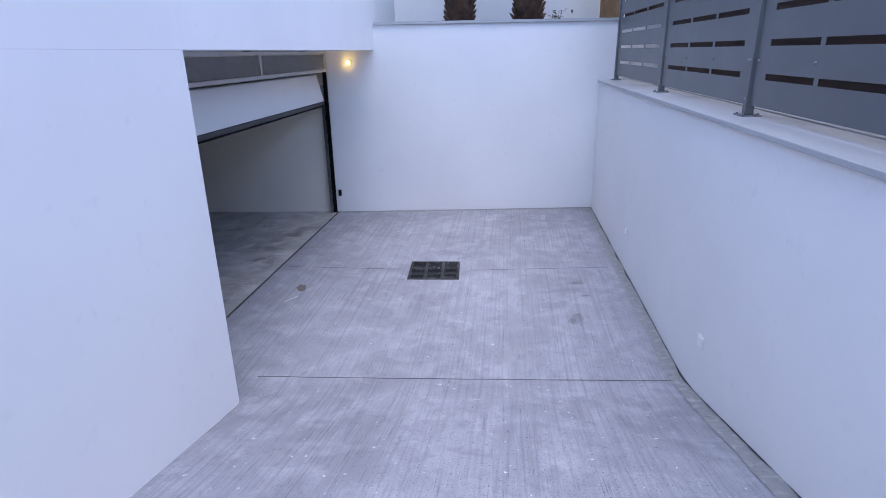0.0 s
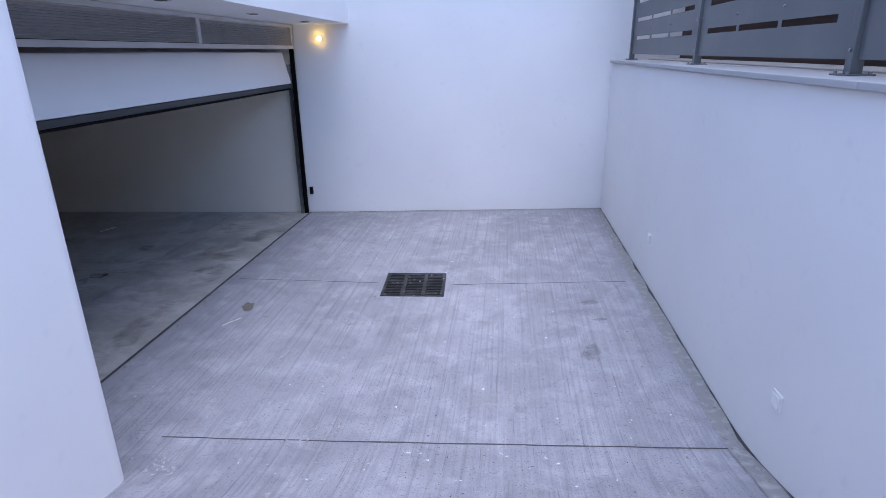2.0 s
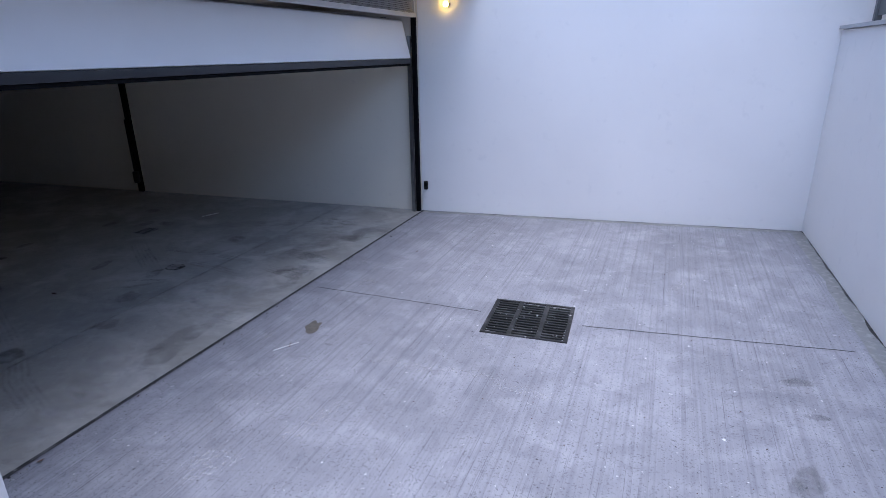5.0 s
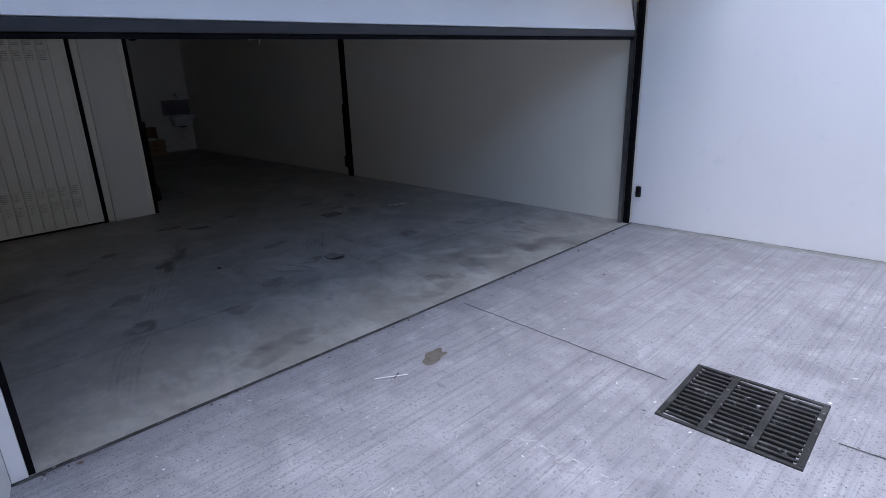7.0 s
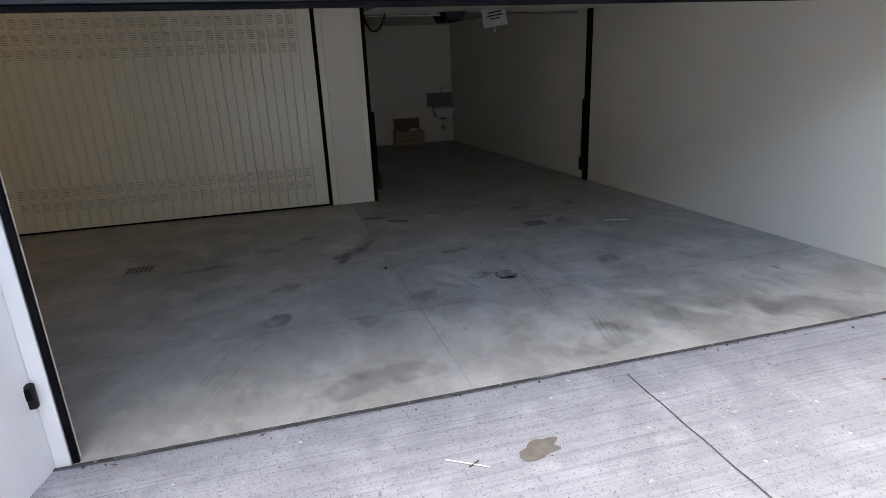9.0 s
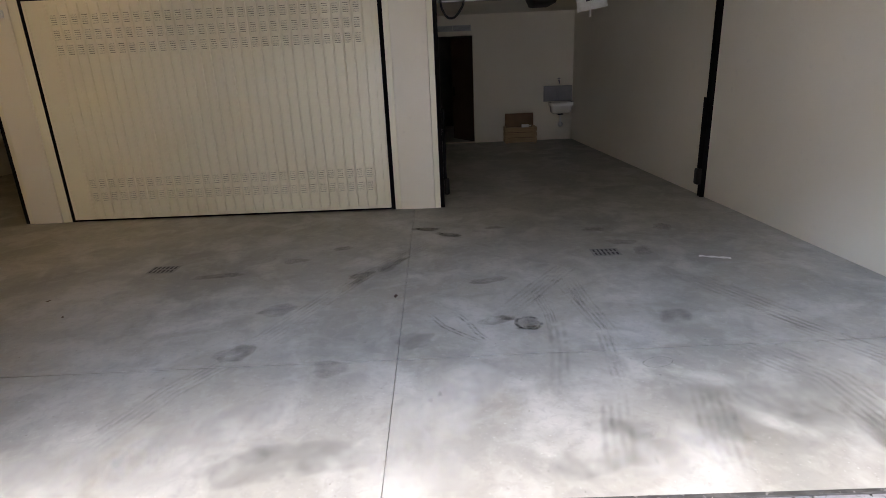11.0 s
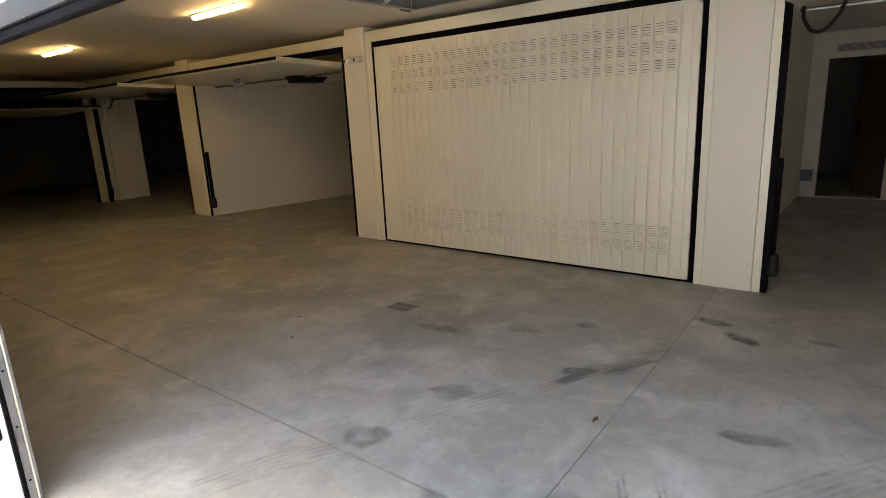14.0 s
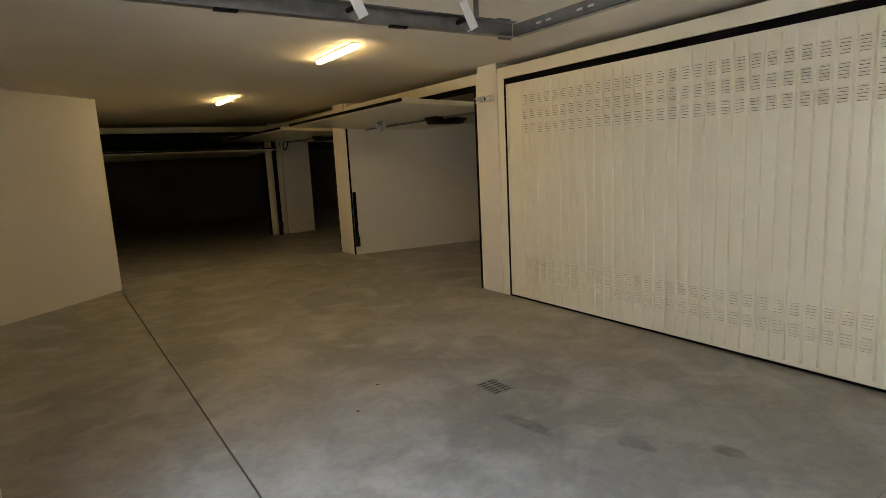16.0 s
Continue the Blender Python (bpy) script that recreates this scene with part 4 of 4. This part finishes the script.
def crate():
    t = thing("wooden_crate", "rough pine crate standing against the back wall", "crate", "", Matrix.Translation((BACK + 0.24, 7.80, 0)))
    for sx in (-0.16, 0.16):
        for k in range(3):
            part("slat", rounded_block(sx - 0.009, sx + 0.009, -0.31, 0.31, 0.02 + k * 0.10, 0.105 + k * 0.10, 0.003), PINE, t)
    for sy in (-0.30, 0.30):
        for k in range(3):
            part("slat", rounded_block(-0.15, 0.15, sy - 0.009, sy + 0.009, 0.02 + k * 0.10, 0.105 + k * 0.10, 0.003), PINE, t)
    for sx in (-0.135, 0.135):
        for sy in (-0.275, 0.275):
            part("corner_post", rounded_block(sx - 0.015, sx + 0.015, sy - 0.015, sy + 0.015, 0, 0.31, 0.003), PINE, t)
    part("bottom", rounded_block(-0.15, 0.15, -0.29, 0.29, 0.02, 0.03, 0.002), PINE, t)
    c = thing("cardboard_sheet", "brown cardboard standing in the crate", "cardboard", "", Matrix.Translation((BACK + 0.13, 7.80, 0.032)) @ Matrix.Rotation(radians(-6), 4, "Y"))
    part("sheet", rounded_block(-0.004, 0.004, -0.28, 0.28, 0, 0.52, 0.002), CARD, c)
    b = thing("bottle", "small clear plastic bottle lying in the crate", "bottle", "", Matrix.Translation((BACK + 0.26, 7.92, 0.32)))
    bm = bmesh.new()
    rod(bm, (0, -0.09, 0), (0, 0.05, 0), 0.032, 16)
    rod(bm, (0, 0.05, 0), (0, 0.09, 0), 0.013, 12)
    part("body", bm, WHITE_PLASTIC, b, "", True)
    part("support_board", rounded_block(-0.16, 0.10, -0.3, 0.1, -0.045, -0.034, 0.002), PINE, t).matrix_local = Matrix.Translation((0, 0.05, 0.32))


crate()

# ---- marks on the floors ----
def mark_material(name, tone, amount, scale, low=0.42, high=0.62, stretch=(1, 1, 1)):
    m = material(name, tone, 0.8)
    nt = m.node_tree
    n, l = nt.nodes, nt.links
    tex, ramp = n.new("ShaderNodeTexNoise"), n.new("ShaderNodeMapRange")
    tex.inputs["Scale"].default_value, tex.inputs["Detail"].default_value = scale, 5
    l.new(n["Mapping"].outputs[0], tex.inputs["Vector"])
    n["Mapping"].inputs["Scale"].default_value = stretch
    ramp.inputs["From Min"].default_value, ramp.inputs["From Max"].default_value, ramp.inputs["To Max"].default_value = low, high, amount
    l.new(tex.outputs["Fac"], ramp.inputs["Value"])
    fade, times = n.new("ShaderNodeAttribute"), n.new("ShaderNodeMath")
    fade.attribute_name, times.operation = "fade", "MULTIPLY"
    l.new(ramp.outputs[0], times.inputs[0])
    l.new(fade.outputs["Fac"], times.inputs[1])
    l.new(times.outputs[0], n["Principled BSDF"].inputs["Alpha"])
    return m


DUST = mark_material("dark_shoe_dust", (0.10, 0.10, 0.095), 0.46, 9, 0.25, 0.7)
TYRE = mark_material("tyre_rub", (0.15, 0.15, 0.142), 0.36, 7, 0.34, 0.68)
FRESH = material("dried_mortar", (0.15, 0.135, 0.115), 0.9, spots=[(25, 5, 0.4, 0.7, (0.10, 0.09, 0.075), 0.8)], bump=[(60, 0.4, 0.006)])


def blot(x, y, rx, ry, turn, seed, lift=0.0016, rag=0.35, hollow=0.0):
    """A flat ragged spot, or a ring where it is hollow, that thins out towards its edge."""
    bm = bmesh.new()
    layer = bm.verts.layers.float.new("fade")
    n = 34
    steps = ((1.0, 0.0), (0.82, 0.75), (0.5, 1.0), (0.12, 0.9)) if not hollow else ((1.0, 0.0), (0.93, 1.0), (hollow + 0.08, 0.9), (hollow, 0.0))
    loops = []
    for size, strength in steps:
        ring = []
        for i in range(n):
            a = 2 * math.pi * i / n
            k = size * (1 + rag * noise.noise((math.cos(a) * 1.6 + seed, math.sin(a) * 1.6, seed * 0.7)))
            p = Matrix.Rotation(radians(turn), 2) @ Vector((rx * k * math.cos(a), ry * k * math.sin(a)))
            v = bm.verts.new((x + p.x, y + p.y, lift))
            v[layer] = strength
            ring.append(v)
        loops.append(ring)
    for a, b in zip(loops, loops[1:]):
        for i in range(n):
            bm.faces.new((a[i], a[(i + 1) % n], b[(i + 1) % n], b[i]))
    if not hollow:
        bm.faces.new(loops[-1])
    return bm


for k, (x, y, rx, ry, a) in enumerate(((-6.37, 6.79, 0.10, 0.055, 85), (-6.19, 7.70, 0.12, 0.07, 90), (-5.78, 7.85, 0.13, 0.08, 80),
                                         (-4.28, 7.73, 0.10, 0.13, 60), (-5.53, 7.95, 0.08, 0.12, 75), (-4.99, 6.63, 0.06, 0.16, 15), (-3.78, 5.69, 0.10, 0.10, 60), (-4.075, 6.135, 0.10, 0.13, 40),
                                         (-4.59, 5.18, 0.10, 0.15, 20), (-5.2, 5.66, 0.06, 0.11, 30), (-6.2, 8.35, 0.1, 0.13, 70), (-5.6, 5.05, 0.07, 0.12, 20), (-5.3, 4.5, 0.06, 0.2, 10), (-3.99, 5.10, 0.11, 0.13, 30),
                                         (-4.31, 6.63, 0.07, 0.12, 20), (-5.9, 5.4, 0.06, 0.1, 15))):
    part("footprint", blot(x, y, rx, ry, a, k * 1.3 + 0.5, 0.0014 + 0.00003 * k), DUST, floor_base)
RING = mark_material("dark_ring_smear", (0.07, 0.07, 0.068), 0.75, 16, 0.36, 0.62)
SCUFF = mark_material("broad_dark_scuff", (0.14, 0.142, 0.14), 0.38, 5, 0.36, 0.66)
part("ring_stain", blot(-4.25, 6.825, 0.098, 0.088, 10, 2.2, 0.0026, 0.10, 0.70), RING, floor_base, "dark ring stain")
part("ring_stain", blot(-4.25, 6.825, 0.085, 0.075, 10, 2.2, 0.0021, 0.10), DUST, floor_base, "dark ring stain")
part("ring_stain", blot(-4.185, 6.80, 0.022, 0.075, 12, 5.2, 0.0029, 0.2), RING, floor_base, "dark ring stain")
part("ring_stain", blot(-3.73, 7.43, 0.05, 0.09, 20, 4.2, 0.0026, 0.1, 0.88), DUST, floor_base, "faint ring stain")
SHOE = mark_material("dark_shoe_print", (0.09, 0.09, 0.085), 0.6, 5, 0.1, 0.6)
# shoe prints: a sole with a separate heel
for k, (x, y, a) in enumerate(((-6.41, 6.14, 80), (-6.19, 6.36, 62))):
    d = Matrix.Rotation(radians(a), 2) @ Vector((1, 0))
    part("shoe_print", blot(x, y, 0.12, 0.066, a, 3.1 + k, 0.0027, 0.16), SHOE, floor_base, "dark shoe print")
    part("shoe_print", blot(x - d.x * 0.12, y - d.y * 0.12, 0.045, 0.045, a, 6.4 + k, 0.0029, 0.3), DUST, floor_base, "dark shoe print")
# broad scuffs where wheels turn in over the threshold
for k, (x, y, rx, ry, a) in enumerate(((-3.03, 5.6, 0.13, 0.36, 8), (-3.28, 7.69, 0.22, 0.38, -20), (-3.05, 8.31, 0.2, 0.4, -35), (-3.05, 7.0, 0.16, 0.3, 20), (-5.35, 5.8, 0.10, 0.4, 60))):
    part("scuff", blot(x, y, rx, ry, a, k * 2.3 + 1.1, 0.0009 + 0.00004 * k, 0.5), SCUFF, floor_base, "broad dark scuff")


def tyre(points, lines, gap):
    """Parallel rub lines along a bend, fading at their sides and ends."""
    bm = bmesh.new()
    layer = bm.verts.layers.float.new("fade")
    pts = [Vector(p) for p in points]
    way = []
    for i in range(len(pts) - 1):
        way += [pts[i].lerp(pts[i + 1], f / 14) for f in range(14)]
    way.append(pts[-1])
    for k in range(lines):
        off = (k - (lines - 1) / 2) * gap
        prev = None
        for i, p in enumerate(way):
            q, o = (way[i + 1], p) if i + 1 < len(way) else (p, way[i - 1])
            d = (q - o).normalized()
            nn = Vector((-d.y, d.x))
            ends = min(1.0, i / 8, (len(way) - 1 - i) / 8) * (0.8 + 0.2 * math.sin(i * 0.9 + k * 2.3))
            row = []
            for e, f in ((-1, 0.0), (0, 1.0), (1, 0.0)):
                v = bm.verts.new((*(p + nn * (off + e * gap * 0.5)), 0.0022 + 0.0001 * k))
                v[layer] = f * ends
                row.append(v)
            if prev:
                for c in (0, 1):
                    bm.faces.new((prev[c], row[c], row[c + 1], prev[c + 1]))
            prev = row
    return bm


for pts, lines, gap in (([(-3.96, 5.12), (-4.62, 5.42), (-5.2, 5.68), (-6.1, 6.25)], 5, 0.034), ([(-4.33, 6.65), (-4.913, 7.036), (-5.35, 7.35)], 5, 0.036), ([(-3.37, 7.16), (-4.13, 7.24), (-5.0, 7.12)], 3, 0.03),
                        ([(-3.9, 8.55), (-4.5, 8.28), (-5.0, 8.05)], 5, 0.045), ([(-3.4, 6.85), (-3.9, 6.95), (-4.35, 7.0)], 3, 0.04), ([(-4.05, 7.86), (-3.53, 8.18), (-2.85, 8.22)], 7, 0.04),
                        ([(-3.45, 7.12), (-3.2, 7.06), (-2.9, 7.0)], 4, 0.036), ([(-3.5, 7.58), (-3.2, 7.5), (-2.87, 7.42)], 5, 0.036), ([(-4.75, 6.94), (-4.4, 6.97), (-4.1, 6.96)], 4, 0.02),
                        ([(-5.0, 7.22), (-4.5, 7.24), (-3.9, 7.3)], 4, 0.03), ([(-3.05, 4.7), (-3.6, 4.9), (-3.95, 5.12)], 5, 0.034), ([(-3.0, 8.75), (-3.7, 8.6), (-4.4, 8.2)], 5, 0.04)):
    part("tyre_mark", tyre(pts, lines, gap), TYRE, floor_base, "faint tyre rub marks")

for pts in ([(-4.45, 6.20), (-4.25, 6.30), (-4.12, 6.42), (-4.03, 6.52)], [(-4.46, 6.37), (-4.28, 6.46), (-4.15, 6.50), (-4.03, 6.57)]):
    part("skid_mark", tyre(pts, 2, 0.024), RING, floor_base, "short curved dark skid")
part("mortar_patch", blot(-2.255, 6.185, 0.055, 0.10, 12, 7.7, 0.0005, 0.5), FRESH, court, "dried brown mortar patch")
for k, (x, y, r, a) in enumerate(((0.95, 6.55, 0.12, 20), (0.85, 5.6, 0.16, 70), (1.0, 6.2, 0.07, 10), (-2.2, 5.5, 0.02, 0), (-2.0, 6.0, 0.035, 0))):
    part("damp_stain", blot(x, y, r, r * 0.45, a, k + 9.3, 0.0003), DUST, court, "faint dark stain")
SWIRL = mark_material("pale_lime_haze", (0.62, 0.62, 0.61), 0.42, 5, 0.40, 0.72, (1, 2.2, 1))
SPLASH = mark_material("dried_lime_splash", (0.75, 0.75, 0.75), 0.5, 45, 0.52, 0.66)
for k, (x, y, rx, ry, a) in enumerate(((-1.2, 5.95, 0.45, 0.06, 5), (-0.6, 5.9, 0.25, 0.05, -8), (-2.3, 7.1, 0.12, 0.1, 0), (-1.9, 4.75, 0.15, 0.1, 50), (0.2, 4.9, 0.3, 0.12, 30), (-1.6, 5.2, 0.2, 0.08, 75), (-1.75, 3.95, 0.1, 0.25, 30), (-1.0, 4.4, 0.25, 0.1, 40), (-2.35, 7.6, 0.3, 0.07, 80), (0.3, 7.9, 0.25, 0.05, 60), (-2.6, 7.56, 0.06, 0.14, 5), (-2.49, 5.98, 0.05, 0.07, 0))):
    part("lime_splash", blot(x, y, rx, ry, a, k + 3.7, 0.0002 + ramp_height(y, x)), SPLASH, court, "thin dried lime splash")

for k, (x, y, rx, ry, a) in enumerate(((-3.02, 4.75, 0.18, 0.42, 15), (-2.98, 6.2, 0.15, 0.3, -10), (-3.2, 5.2, 0.2, 0.45, 40), (-3.02, 7.25, 0.15, 0.35, 10), (-3.35, 6.3, 0.2, 0.4, 60), (-3.5, 8.6, 0.2, 0.4, 30), (-5.3, 4.6, 0.06, 0.1, 20))):
    part("lime_swirl", blot(x, y, rx, ry, a, k + 12.7, 0.0031), SWIRL, floor_base, "thin pale lime swirl")

paper = thing("paper_scrap", "white paper scrap lying on the garage floor", "paper")
m = Matrix.Translation((-5.284, 8.43, 0.003)) @ Matrix.Rotation(radians(70), 4, "Z")
bm = bmesh.new()
grid = [[bm.verts.new(m @ Vector((-0.115 + 0.23 * i / 8, (-0.022 + 0.011 * (8 - i) / 8) if j == 0 else 0.022, 0.002 + 0.006 * abs(math.sin(i * 1.1 + j))))) for i in range(9)] for j in range(2)]
for i in range(8):
    bm.faces.new((grid[0][i], grid[0][i + 1], grid[1][i + 1], grid[1][i]))
part("sheet", bm, PAPER, paper)
stick = thing("plastic_stick", "thin white plastic stick lying on the court", "stick")
bm = bmesh.new()
rod(bm, (-2.31, 5.79, 0.003), (-2.21, 5.95, 0.003), 0.0028, 8)
part("rod", bm, WHITE_PLASTIC, stick)
twig = thing("twig", "short dark twig on the court", "twig")
bm = bmesh.new()
rod(bm, (-2.235, 5.87, 0.003), (-2.26, 5.92, 0.004), 0.003, 6)
part("stem", bm, BARK, twig)
for k, (x, y, s) in enumerate(((-4.744, 5.965, 0.035), (-2.2, 8.0, 0.015), (-2.5, 7.6, 0.012), (-4.9, 3.4, 0.02), (-4.6, 3.7, 0.02), (-2.72, 4.45, 0.02), (-2.73, 5.05, 0.015))):
    t = thing("dry_leaf", "tiny dark dry leaf on the floor", "dry leaf", "dry leaves", pose(x, y, 0.003, 8, 4, k * 50))
    bm = bmesh.new()
    v = [bm.verts.new(p) for p in ((-s, 0, 0.003), (-s * 0.3, -s * 0.4, 0), (s, 0, 0.004), (-s * 0.2, s * 0.45, 0.001), (0, 0, 0.006))]
    for a, b in ((0, 1), (1, 2), (2, 3), (3, 0)):
        bm.faces.new((v[a], v[b], v[4]))
    part("blade", bm, BARK, t)
# specks of grit on the court
bm = bmesh.new()
for k in range(620):
    x, y, s = random.uniform(-2.7, 1.45), random.uniform(1.0, 9.4), random.uniform(0.0012, 0.0045)
    z = ramp_height(y, x) - 0.004
    v = [bm.verts.new((x + s * math.cos(a) * random.uniform(0.6, 1.3), y + s * math.sin(a) * random.uniform(0.6, 1.3), z)) for a in (0, 1.6, 3.1, 4.7)]
    top = bm.verts.new((x, y, z + s * 0.8))
    for a, b in ((0, 1), (1, 2), (2, 3), (3, 0)):
        bm.faces.new((v[a], v[b], top))
tagged(part("grit", bm, BARK, court, "scattered dark grit"), kind="stuff")
for mat, label, count in ((SCREED, "grey crumbs of concrete along the threshold", 110), (GRIME, "dark crumbs of dirt along the threshold", 90)):
    bm = bmesh.new()
    for k in range(count):
        x, y, r = FACADE + abs(random.gauss(0.0, 0.035)), random.uniform(4.3, 9.45), random.uniform(0.002, 0.009)
        v = [bm.verts.new((x + r * math.cos(a) * random.uniform(0.6, 1.3), y + r * math.sin(a) * random.uniform(0.6, 1.3), -0.004)) for a in (0, 1.3, 2.6, 3.8, 5.0)]
        top = bm.verts.new((x, y, 0.0 + r * 0.6))
        for i in range(5):
            bm.faces.new((v[i], v[(i + 1) % 5], top))
    tagged(part("crumbs", bm, mat, court, label), kind="stuff")


# ---- recessed lights in the soffit ----
for x, y in ((-2.32, 5.69), (-2.35, 7.28), (-2.38, 8.87)):
    t = thing("soffit_light", "small dark recessed light flush in the white soffit", "recessed light", "soffit lights", Matrix.Translation((x, y, SOFFIT)))
    part("trim_ring", rounded_block(-0.05, 0.05, -0.05, 0.05, -0.006, 0.0, 0.002), GREY_METAL, t)
    part("lens", rounded_block(-0.036, 0.036, -0.036, 0.036, -0.009, -0.0061, 0.001), BLACK_PLASTIC, t, "dark unlit lens")
